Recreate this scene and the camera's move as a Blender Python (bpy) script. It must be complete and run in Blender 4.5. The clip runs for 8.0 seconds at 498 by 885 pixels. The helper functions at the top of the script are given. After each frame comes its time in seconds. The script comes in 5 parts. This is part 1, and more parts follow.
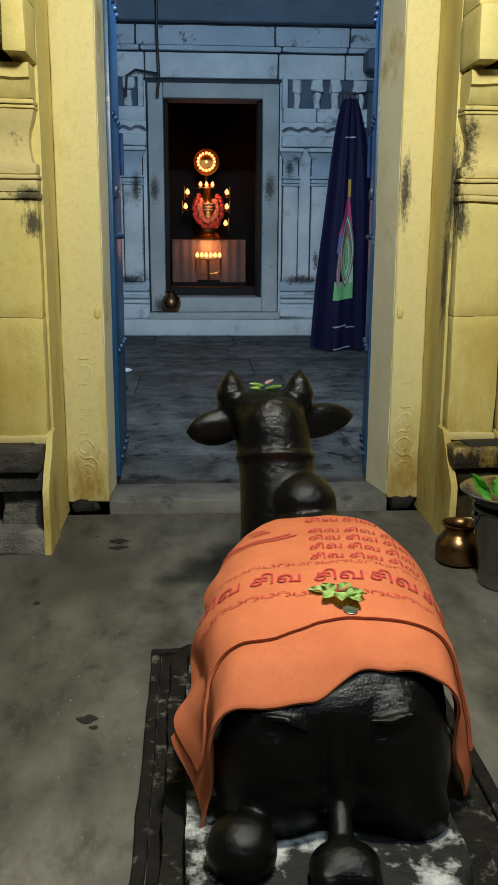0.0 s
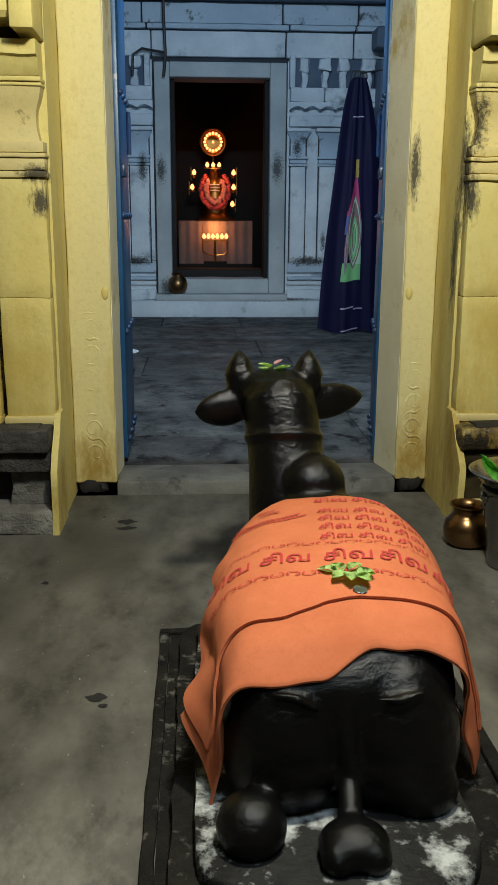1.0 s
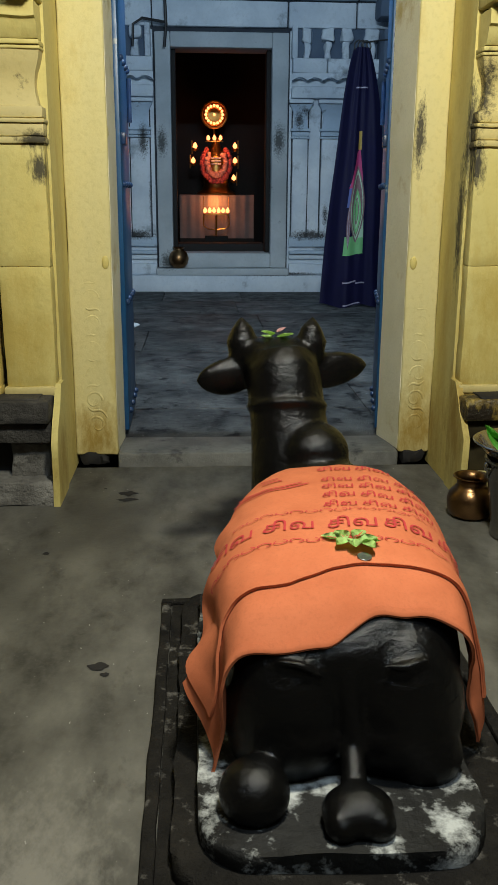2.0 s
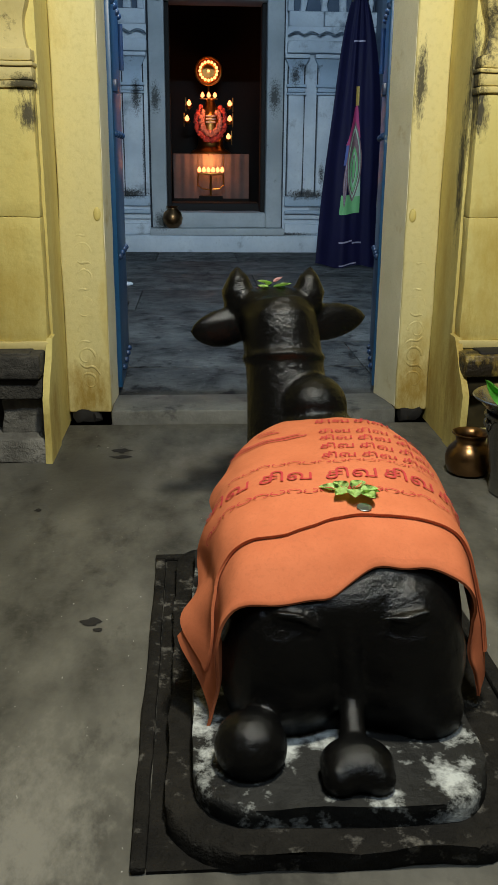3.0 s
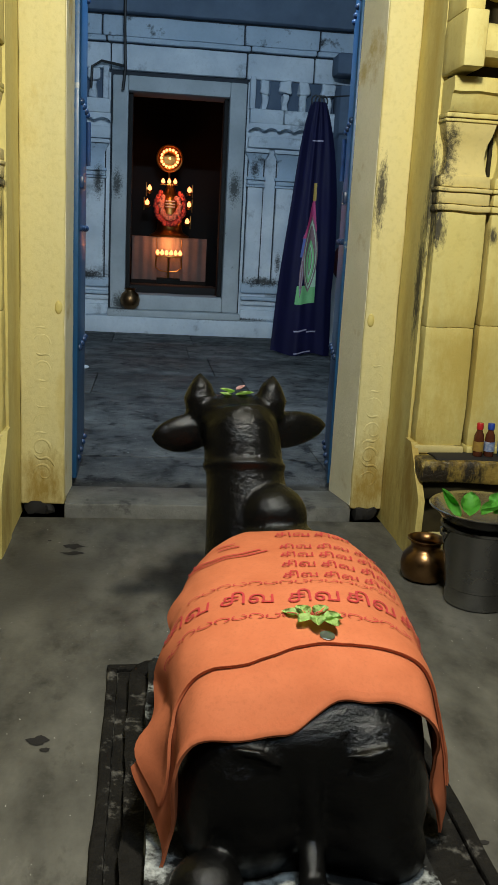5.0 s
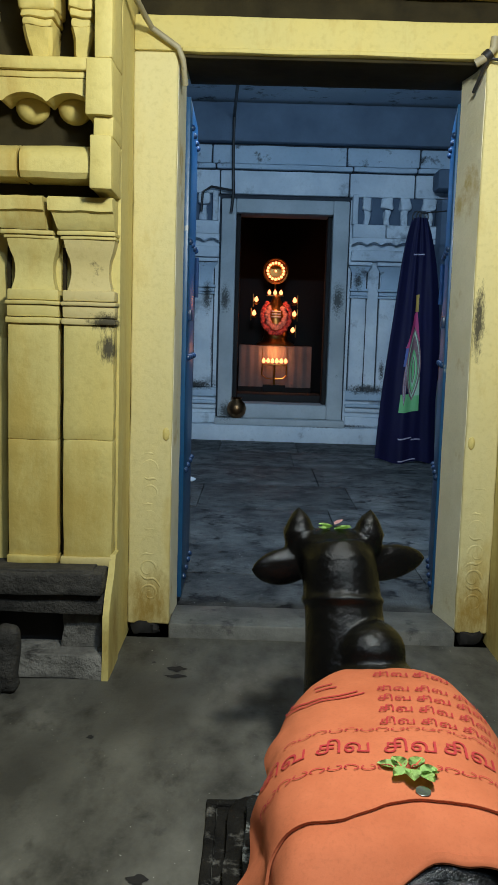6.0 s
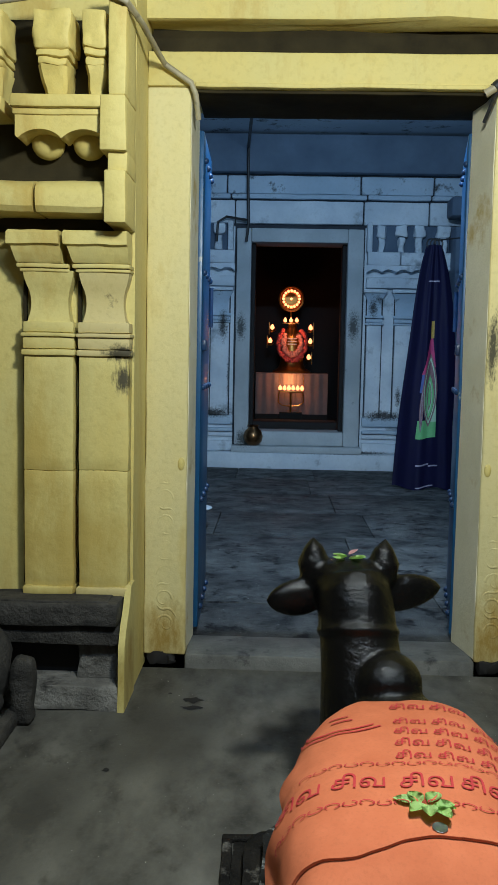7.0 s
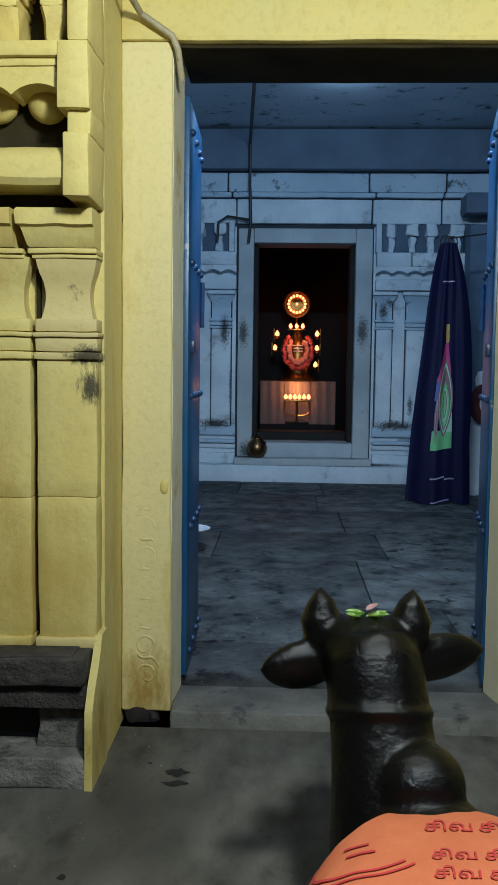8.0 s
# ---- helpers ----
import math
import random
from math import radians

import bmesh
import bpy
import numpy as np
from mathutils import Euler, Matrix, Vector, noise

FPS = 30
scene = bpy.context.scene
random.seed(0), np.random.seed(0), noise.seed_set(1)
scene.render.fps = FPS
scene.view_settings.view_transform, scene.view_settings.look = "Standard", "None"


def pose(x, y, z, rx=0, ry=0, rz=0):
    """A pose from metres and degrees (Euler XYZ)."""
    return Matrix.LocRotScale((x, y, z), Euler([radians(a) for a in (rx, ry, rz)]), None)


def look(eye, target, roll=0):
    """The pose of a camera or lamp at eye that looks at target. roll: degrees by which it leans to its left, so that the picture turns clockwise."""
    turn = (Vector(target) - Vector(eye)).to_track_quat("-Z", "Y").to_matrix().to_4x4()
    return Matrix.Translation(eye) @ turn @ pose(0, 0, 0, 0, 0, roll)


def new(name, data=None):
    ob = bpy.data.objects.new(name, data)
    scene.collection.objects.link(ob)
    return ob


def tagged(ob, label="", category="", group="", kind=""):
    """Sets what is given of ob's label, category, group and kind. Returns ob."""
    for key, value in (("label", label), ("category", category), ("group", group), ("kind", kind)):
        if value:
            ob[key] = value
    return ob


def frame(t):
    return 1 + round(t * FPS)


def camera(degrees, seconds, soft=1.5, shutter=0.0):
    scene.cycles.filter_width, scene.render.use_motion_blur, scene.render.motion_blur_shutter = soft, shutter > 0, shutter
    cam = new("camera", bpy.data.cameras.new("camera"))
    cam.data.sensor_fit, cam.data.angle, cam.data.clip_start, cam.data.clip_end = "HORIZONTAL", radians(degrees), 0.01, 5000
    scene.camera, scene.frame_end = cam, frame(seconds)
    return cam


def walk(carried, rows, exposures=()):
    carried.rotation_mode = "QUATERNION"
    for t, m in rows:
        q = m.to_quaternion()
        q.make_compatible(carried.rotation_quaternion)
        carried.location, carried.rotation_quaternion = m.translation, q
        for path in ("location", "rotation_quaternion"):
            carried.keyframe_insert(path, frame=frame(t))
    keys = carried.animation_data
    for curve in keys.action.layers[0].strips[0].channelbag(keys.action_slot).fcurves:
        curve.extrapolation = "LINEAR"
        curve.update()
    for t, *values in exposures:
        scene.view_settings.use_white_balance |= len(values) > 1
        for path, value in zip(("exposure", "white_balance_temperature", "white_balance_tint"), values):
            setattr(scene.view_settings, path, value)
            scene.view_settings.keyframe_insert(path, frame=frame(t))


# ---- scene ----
import functools

cam = camera(31.5, 8.0)
PATH = [
    (0, (-0.193, -3.043, 0.959), (-0.071, -1.098, 0.508), 0.3),
    (0.5, (-0.195, -3.042, 0.953), (-0.08, -1.102, 0.481), 0.3),
    (1, (-0.199, -3.039, 0.952), (-0.091, -1.103, 0.463), 0.3),
    (1.5, (-0.201, -3.037, 0.948), (-0.099, -1.104, 0.444), 0.3),
    (3, (-0.202, -2.985, 0.886), (-0.085, -1.085, 0.274), 0.5),
    (3.5, (-0.21, -2.966, 0.908), (-0.079, -1.068, 0.288), 0.9),
    (4, (-0.227, -2.896, 0.946), (0.037, -0.982, 0.431), 2.2),
    (4.5, (-0.238, -2.887, 0.958), (0.191, -0.987, 0.502), 3.8),
    (5, (-0.227, -2.947, 0.954), (0.005, -1.012, 0.508), 3.0),
    (5.2, (-0.217, -2.97, 0.972), (-0.08, -1.016, 0.568), 2.3),
    (6.3, (-0.211, -2.99, 1.058), (-0.243, -1.001, 0.853), 1.6),
    (6.5, (-0.207, -2.985, 1.055), (-0.252, -0.995, 0.864), 1.4),
    (7, (-0.204, -2.991, 1.059), (-0.261, -1.0, 0.879), 1.1),
    (7.5, (-0.213, -3.022, 1.07), (-0.258, -1.03, 0.9), 0.9),
    (7.7, (-0.216, -3.015, 1.07), (-0.274, -1.023, 0.914), 0.9),
    (8, (-0.181, -2.527, 1.044), (-0.256, -0.527, 0.884), 0.7),
]
walk(cam, [(t, look(eye, target, roll)) for t, eye, target, roll in PATH], ((0.0, 0.0, 6500, 10), (5.2, 0.0, 6500, 10), (6.4, -0.14, 5600, 8), (8.0, -0.14, 5600, 8)))

# ---- world and lamps ----
world = bpy.data.worlds.new("world")
scene.world = world
world.use_nodes = True
world.node_tree.nodes["Background"].inputs[0].default_value = (0.5, 0.55, 0.6, 1)
world.node_tree.nodes["Background"].inputs[1].default_value = 0.003
scene.view_settings.exposure = 0.0


def area_lamp(name, eye, target, sx, sy, power, colour):
    data = bpy.data.lights.new(name, "AREA")
    data.shape, data.size, data.size_y, data.energy, data.color = "RECTANGLE", sx, sy, power, colour
    ob = new(name, data)
    ob.matrix_world = look(eye, target)
    return ob


def point_lamp(name, place, power, colour, radius):
    data = bpy.data.lights.new(name, "POINT")
    data.energy, data.color, data.shadow_soft_size = power, colour, radius
    ob = new(name, data)
    ob.location = place
    return ob


# bulb hung high over the bull, cool tube behind, tube over the inside of the doorway, oil flames
point_lamp("hall_bulb", (0.12, -1.92, 2.12), 164, (1.0, 0.965, 0.80), 0.10)
area_lamp("hall_tube_light", (0.15, -3.0, 2.95), (0.1, -1.7, 0.0), 0.9, 0.08, 25, (0.66, 0.83, 1.0))
area_lamp("inner_tube_light", (0.0, 0.34, 2.72), (0.05, 4.6, 0.95), 0.9, 0.06, 84, (0.62, 0.82, 1.0))
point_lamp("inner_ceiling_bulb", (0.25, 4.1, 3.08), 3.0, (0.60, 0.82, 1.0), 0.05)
point_lamp("flame_light_upper", (-0.02, 8.22, 1.52), 4.0, (1.0, 0.30, 0.08), 0.05)
point_lamp("flame_light_lower", (-0.02, 8.08, 0.86), 3.5, (1.0, 0.34, 0.09), 0.04)

# ---- materials ----
def node_mat(name, rough=0.7, metal=0.0, spec=0.5):
    m = bpy.data.materials.new(name)
    m.use_nodes = True
    b = m.node_tree.nodes["Principled BSDF"]
    b.inputs["Roughness"].default_value = rough
    b.inputs["Metallic"].default_value = metal
    b.inputs["Specular IOR Level"].default_value = spec
    return m, m.node_tree.nodes, m.node_tree.links, b


def surface(name, base, second, rough=0.75, metal=0.0, big=2.5, fine=45.0, bump=0.25, spot=None, spot_scale=6.0,
            spot_at=0.62, spec=0.5, rough_var=0.15, stretch=(1, 1, 1), dist=0.004, soft=0.12, piece=0.0, speck=None, turn=0.0, patches=(), soot=(0.016, 0.013, 0.008)):
    """Two-scale surface: broad clouding from base to second, stains of the spot colour, fine grain in bump and gloss."""
    m, n, l, b = node_mat(name, rough, metal, spec)
    geo = n.new("ShaderNodeNewGeometry")
    mp = n.new("ShaderNodeMapping")
    mp.inputs["Scale"].default_value = stretch
    mp.inputs["Rotation"].default_value = (0, 0, radians(turn))
    l.new(geo.outputs["Position"], mp.inputs[0])

    def tex(scale, detail, roughness=0.6, raw=False):
        t = n.new("ShaderNodeTexNoise")
        t.inputs["Scale"].default_value = scale
        t.inputs["Detail"].default_value = detail
        t.inputs["Roughness"].default_value = roughness
        l.new(geo.outputs["Position"] if raw else mp.outputs[0], t.inputs["Vector"])
        return t

    def mix(fac, a, c):
        x = n.new("ShaderNodeMix")
        x.data_type = "RGBA"
        l.new(fac, x.inputs[0])
        for sock, v in ((x.inputs[6], a), (x.inputs[7], c)):
            if isinstance(v, tuple):
                sock.default_value = (*v, 1)
            else:
                l.new(v, sock)
        return x.outputs[2]

    def ramp(fac, lo, hi):
        r = n.new("ShaderNodeMapRange")
        r.inputs[1].default_value, r.inputs[2].default_value = lo, hi
        l.new(fac, r.inputs[0])
        return r.outputs[0]

    t1, t2 = tex(big, 5), tex(fine, 4, raw=True)
    col = mix(ramp(t1.outputs["Fac"], 0.32, 0.68), base, second)
    dark = tuple(v * 0.72 for v in base)
    half = n.new("ShaderNodeMath")
    half.operation = "MULTIPLY"
    half.inputs[1].default_value = 0.45
    l.new(ramp(t2.outputs["Fac"], 0.5, 0.75), half.inputs[0])
    col = mix(half.outputs[0], col, dark)
    if spot:
        t3 = tex(spot_scale, 7, 0.68)
        col = mix(ramp(t3.outputs["Fac"], spot_at, spot_at + soft), col, spot)
    if speck:
        t5 = tex(75, 3, 0.5)
        col = mix(ramp(t5.outputs["Fac"], 0.72, 0.76), col, speck)
    for px, py, pz, rx, rz, *tint in patches:
        # a patch of grime with a ragged outline
        d = n.new("ShaderNodeVectorMath")
        d.operation = "SUBTRACT"
        d.inputs[1].default_value = (px, py, pz)
        l.new(geo.outputs["Position"], d.inputs[0])
        q = n.new("ShaderNodeVectorMath")
        q.operation = "MULTIPLY"
        q.inputs[1].default_value = (1 / rx, 1 / (2 * rx), 1 / rz)
        l.new(d.outputs[0], q.inputs[0])
        ln = n.new("ShaderNodeVectorMath")
        ln.operation = "LENGTH"
        l.new(q.outputs[0], ln.inputs[0])
        rag = tex(62 if not tint else 16, 9, 0.78)
        sm = n.new("ShaderNodeMath")
        sm.operation = "MULTIPLY_ADD"
        sm.inputs[1].default_value, sm.inputs[2].default_value = 3.2, -1.6
        l.new(rag.outputs["Fac"], sm.inputs[0])
        ad = n.new("ShaderNodeMath")
        l.new(ln.outputs["Value"], ad.inputs[0])
        l.new(sm.outputs[0], ad.inputs[1])
        inv_r = n.new("ShaderNodeMapRange")
        inv_r.inputs[1].default_value, inv_r.inputs[2].default_value = (0.2, 1.3) if tint else (0.35, 1.05)
        inv_r.inputs[3].default_value, inv_r.inputs[4].default_value = 0.92, 0.0
        l.new(ad.outputs[0], inv_r.inputs[0])
        col = mix(inv_r.outputs[0], col, tint[0] if tint else soot)
    if piece:
        info = n.new("ShaderNodeObjectInfo")
        h = n.new("ShaderNodeHueSaturation")
        v = n.new("ShaderNodeMapRange")
        v.inputs[3].default_value, v.inputs[4].default_value = 1 - piece, 1 + piece
        l.new(info.outputs["Random"], v.inputs[0])
        l.new(v.outputs[0], h.inputs["Value"])
        l.new(col, h.inputs["Color"])
        col = h.outputs[0]
    l.new(col, b.inputs["Base Color"])
    rr = n.new("ShaderNodeMapRange")
    rr.inputs[3].default_value, rr.inputs[4].default_value = max(0.04, rough - rough_var), min(1, rough + rough_var)
    l.new(t1.outputs["Fac"], rr.inputs[0])
    l.new(rr.outputs[0], b.inputs["Roughness"])
    if bump:
        t4 = tex(fine * 0.35, 6, 0.65, raw=True)
        bp = n.new("ShaderNodeBump")
        bp.inputs["Strength"].default_value = bump
        bp.inputs["Distance"].default_value = dist
        l.new(t4.outputs["Fac"], bp.inputs["Height"])
        l.new(bp.outputs[0], b.inputs["Normal"])
    return m


def glow(name, colour, strength):
    m, n, l, b = node_mat(name, 0.5)
    b.inputs["Base Color"].default_value = (*colour, 1)
    b.inputs["Emission Color"].default_value = (*colour, 1)
    b.inputs["Emission Strength"].default_value = strength
    return m


WALL_GRIME = ((0.638, -0.30, 1.24, 0.034, 0.10), (0.612, -0.26, 1.10, 0.030, 0.20), (0.628, -0.30, 1.02, 0.026, 0.07), (0.615, -0.2, 0.85, 0.02, 0.22),
              (-0.675, -0.31, 1.08, 0.055, 0.03), (-0.668, -0.30, 1.0, 0.035, 0.05), (0.80, -0.31, 1.0, 0.02, 0.03),
              (0.52, 0.0, 1.12, 0.022, 0.13))
MUSTARD, DAMP = (0.33, 0.21, 0.03), (0.50, 0.37, 0.085)
WALL_STAIN = ((-0.57, 0.0, 0.10, 0.085, 0.11, MUSTARD), (0.56, 0.0, 0.12, 0.08, 0.16, MUSTARD), (-0.66, -0.32, 0.10, 0.05, 0.12, MUSTARD), (0.62, -0.32, 0.22, 0.06, 0.18, MUSTARD),
              (-0.80, -0.30, 0.50, 0.16, 0.20, DAMP), (0.76, -0.30, 0.62, 0.14, 0.24, DAMP), (-0.62, -0.1, 0.6, 0.03, 0.5, DAMP), (0.60, -0.1, 0.55, 0.03, 0.4, DAMP),
              (-0.95, -0.30, 0.75, 0.08, 0.25, DAMP), (0.60, -0.15, 1.5, 0.03, 0.3, DAMP))
YELLOW = surface("yellow_limewash", (0.64, 0.51, 0.140), (0.59, 0.515, 0.195), 0.68, stretch=(1.3, 1.3, 0.45), big=2.2, fine=48, bump=0.55, dist=0.006,
                 spot=(0.47, 0.32, 0.065), spot_scale=3.6, spot_at=0.54, soft=0.2, patches=WALL_STAIN + WALL_GRIME)
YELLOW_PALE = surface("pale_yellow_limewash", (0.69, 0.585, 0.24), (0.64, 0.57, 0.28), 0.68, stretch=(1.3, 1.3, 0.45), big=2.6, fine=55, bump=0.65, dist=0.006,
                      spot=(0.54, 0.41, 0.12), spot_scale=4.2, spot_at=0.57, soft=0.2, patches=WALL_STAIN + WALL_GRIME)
YELLOW_STAIN = surface("yellow_limewash_sooty", (0.61, 0.49, 0.17), (0.56, 0.47, 0.21), 0.72, big=2.2, fine=60, bump=0.5,
                       spot=(0.07, 0.05, 0.025), spot_scale=13, spot_at=0.61, soft=0.10, patches=WALL_GRIME[:7])
CREAM = surface("cream_limewash", (0.80, 0.75, 0.54), (0.70, 0.65, 0.43), 0.75, big=5, fine=150, bump=0.7, dist=0.004,
                spot=(0.50, 0.38, 0.12), spot_scale=5.5, spot_at=0.58, soft=0.15)
LEDGE_SOOT = surface("oil_blackened_ledge", (0.46, 0.34, 0.07), (0.22, 0.14, 0.03), 0.40, big=9, fine=60, bump=0.9, dist=0.012,
                     spot=(0.022, 0.016, 0.009), spot_scale=10, spot_at=0.46, soft=0.12, stretch=(1.4, 1, 0.6))
ROOM_GRIME = ((0.86, 5.58, 0.57, 0.24, 0.05), (-0.80, 5.58, 0.57, 0.20, 0.05), (-0.72, 5.57, 1.42, 0.05, 0.16), (0.72, 5.57, 1.60, 0.05, 0.10), (0.5, 5.5, 0.21, 0.5, 0.015),
              (-0.66, 5.57, 0.9, 0.02, 0.25), (0.98, 5.57, 0.75, 0.03, 0.12))
BLUEWASH = surface("blue_white_limewash", (0.72, 0.78, 0.83), (0.52, 0.59, 0.66), 0.8, big=2.8, fine=40, bump=0.35, patches=ROOM_GRIME,
                   spot=(0.15, 0.18, 0.21), spot_scale=3.0, spot_at=0.57, soft=0.16)
# sooty wash of bands and bases, also the dimmed copy for upper courses and ceiling
BLUESTAIN_DIM = surface("blue_white_limewash_sooty_dim", (0.50, 0.60, 0.70), (0.38, 0.48, 0.58), 0.8, big=1.6, fine=40, bump=0.35, patches=ROOM_GRIME,
                    spot=(0.045, 0.05, 0.055), spot_scale=5.0, spot_at=0.57, soft=0.1)
FRAMEWASH = surface("grey_limewash", (0.52, 0.56, 0.58), (0.34, 0.38, 0.40), 0.8, big=1.6, fine=40, bump=0.4,
                    patches=((0.53, 5.57, 1.42, 0.06, 0.16), (-0.55, 5.57, 1.40, 0.05, 0.14), (-0.50, 5.57, 0.32, 0.1, 0.1)), soot=(0.05, 0.055, 0.05),
                    spot=(0.07, 0.08, 0.07), spot_scale=4.0, spot_at=0.62, soft=0.1)
JOINT = surface("dark_open_joints", (0.05, 0.06, 0.075), (0.03, 0.035, 0.045), 0.9, big=3, fine=40, bump=0.3)
DARKWASH = surface("dark_blue_grey_wash", (0.14, 0.19, 0.26), (0.07, 0.10, 0.15), 0.85, big=1.3, fine=35, bump=0.3)
# stained cement whose strong clouding also stands in for uneven light
FLOOR = surface("worn_cement_floor", (0.145, 0.139, 0.117), (0.036, 0.034, 0.028), 0.58, spec=0.35, big=4.0, fine=75, bump=0.5, stretch=(1.6, 0.85, 1), turn=32, speck=(0.45, 0.44, 0.40),
                spot=(0.030, 0.028, 0.023), spot_scale=5.5, spot_at=0.57, soft=0.16, rough_var=0.2, dist=0.004,
                patches=((-0.52, -0.55, 0.0, 0.13, 0.5, (0.05, 0.047, 0.04)), (-0.75, -1.05, 0.0, 0.10, 0.5, (0.042, 0.04, 0.035)), (0.85, -1.0, 0.0, 0.14, 0.5, (0.035, 0.033, 0.03)), (-0.45, -2.0, 0.0, 0.10, 0.5, (0.20, 0.19, 0.16))))
SLAB = surface("worn_stone_slab", (0.125, 0.127, 0.122), (0.026, 0.027, 0.028), 0.66, spec=0.2, big=6.5, fine=90, bump=1.0, dist=0.014,
               spot=(0.008, 0.008, 0.009), spot_scale=12, spot_at=0.54, soft=0.10, rough_var=0.25, piece=0.3, speck=(0.40, 0.40, 0.38))
THRESH = surface("threshold_stone", (0.20, 0.20, 0.18), (0.085, 0.085, 0.078), 0.55, big=7, fine=110, bump=0.9, dist=0.006,
                 spot=(0.025, 0.025, 0.025), spot_scale=9, spot_at=0.57, soft=0.12)
DARKSTONE = surface("sooty_stone", (0.060, 0.055, 0.046), (0.010, 0.0095, 0.008), 0.8, big=11, fine=70, bump=1.0,
                    spot=(0.24, 0.22, 0.17), spot_scale=8, spot_at=0.60, dist=0.02)
LIMESTONE = surface("lime_smeared_stone", (0.24, 0.23, 0.20), (0.08, 0.075, 0.065), 0.8, big=10, fine=70, bump=1.0,
                    spot=(0.025, 0.023, 0.02), spot_scale=7, spot_at=0.56, soft=0.1, dist=0.018, stretch=(1, 1, 0.6))
PEDSTONE = surface("oily_pedestal_stone", (0.008, 0.0075, 0.007), (0.020, 0.018, 0.015), 0.7, spec=0.1, big=12, fine=80, bump=1.0,
                   spot=(0.17, 0.16, 0.14), spot_scale=17.0, spot_at=0.56, soft=0.14, dist=0.016)
SLABSTONE = surface("oily_slab_stone", (0.008, 0.008, 0.008), (0.026, 0.026, 0.024), 0.6, spec=0.15, big=9, fine=60, bump=0.8,
                    spot=(0.50, 0.52, 0.50), spot_scale=13.0, spot_at=0.51, soft=0.14, dist=0.012)
BLACK = surface("oiled_black_granite", (0.0022, 0.0023, 0.0025), (0.0045, 0.0043, 0.004), 0.23, spec=0.30, big=7, fine=170, bump=0.68,
                rough_var=0.08, dist=0.0055)
# dark brown of open joints, also painted into recesses as their shade
DEEP = surface("brown_joints_and_shade", (0.045, 0.036, 0.016), (0.022, 0.018, 0.010), 0.9, spec=0.1, big=6, fine=60, bump=0.4)
# black of soot and chips, also the painted shade in the base slot
SOOT_AND_SHADE = surface("soot", (0.008, 0.007, 0.007), (0.014, 0.012, 0.010), 0.8, big=5, fine=40, bump=0.3)
SHRINE = surface("near_black_shrine", (0.012, 0.010, 0.010), (0.02, 0.016, 0.013), 0.8, big=3, fine=30, bump=0.3)
ORANGE = surface("orange_cotton", (0.61, 0.180, 0.078), (0.52, 0.142, 0.058), 0.9, big=9, fine=160, bump=0.35,
                 rough_var=0.05, dist=0.002, spec=0.2)
PRINT = surface("red_print", (0.50, 0.03, 0.035), (0.46, 0.04, 0.04), 0.85, big=20, fine=400, bump=0.05)
BLUEPAINT = surface("blue_enamel_door", (0.010, 0.065, 0.165), (0.014, 0.085, 0.21), 0.36, big=5, fine=50, bump=0.4,
                    spot=(0.20, 0.24, 0.24), spot_scale=13, spot_at=0.66, soft=0.05)
IRON = surface("blue_painted_iron", (0.015, 0.05, 0.14), (0.02, 0.03, 0.06), 0.35, big=15, fine=60, bump=0.4)
NAVY = surface("navy_silk", (0.004, 0.0038, 0.028), (0.006, 0.005, 0.038), 0.7, spec=0.25, big=4, fine=300, bump=0.15, dist=0.001)
SILVERTRIM = surface("silver_trim", (0.42, 0.38, 0.48), (0.30, 0.27, 0.36), 0.5, big=40, fine=300, bump=0.1)
GREEN = surface("green_cloth", (0.13, 0.42, 0.14), (0.20, 0.48, 0.20), 0.7, big=8, fine=200, bump=0.1)
PALEGREEN = surface("pale_green_cloth", (0.42, 0.60, 0.42), (0.34, 0.52, 0.36), 0.7, big=12, fine=200, bump=0.1)
PINK = surface("pink_cloth", (0.48, 0.045, 0.14), (0.40, 0.04, 0.16), 0.7, big=8, fine=200, bump=0.1)
BROWNTHREAD = surface("brown_embroidery", (0.17, 0.09, 0.10), (0.24, 0.15, 0.16), 0.7, big=60, fine=200, bump=0.3)
GOLDTHREAD = surface("yellow_embroidery", (0.42, 0.28, 0.05), (0.36, 0.23, 0.04), 0.6, big=60, fine=200, bump=0.3)
BLUECLOTH = surface("pale_blue_cloth", (0.08, 0.11, 0.32), (0.10, 0.14, 0.36), 0.7, big=8, fine=200, bump=0.1)
LEAF = surface("fresh_leaf", (0.44, 0.68, 0.17), (0.56, 0.78, 0.30), 0.6, big=25, fine=150, bump=0.2)
BETEL = surface("betel_leaf", (0.10, 0.46, 0.04), (0.18, 0.58, 0.08), 0.45, big=18, fine=120, bump=0.3)
STEEL = surface("brushed_steel", (0.50, 0.49, 0.47), (0.36, 0.35, 0.34), 0.24, metal=1.0, big=6, fine=160, bump=0.08, rough_var=0.1)
STEELDARK = surface("dull_steel", (0.34, 0.34, 0.33), (0.24, 0.24, 0.24), 0.26, metal=1.0, big=6, fine=160, bump=0.1, rough_var=0.1)
BRASS = surface("tarnished_brass", (0.30, 0.17, 0.075), (0.20, 0.11, 0.05), 0.32, metal=1.0, big=12, fine=80, bump=0.2,
                spot=(0.06, 0.035, 0.02), spot_scale=14, spot_at=0.6)
COIN = surface("worn_coin", (0.25, 0.26, 0.27), (0.18, 0.19, 0.2), 0.4, metal=0.9, big=40, fine=200, bump=0.3)
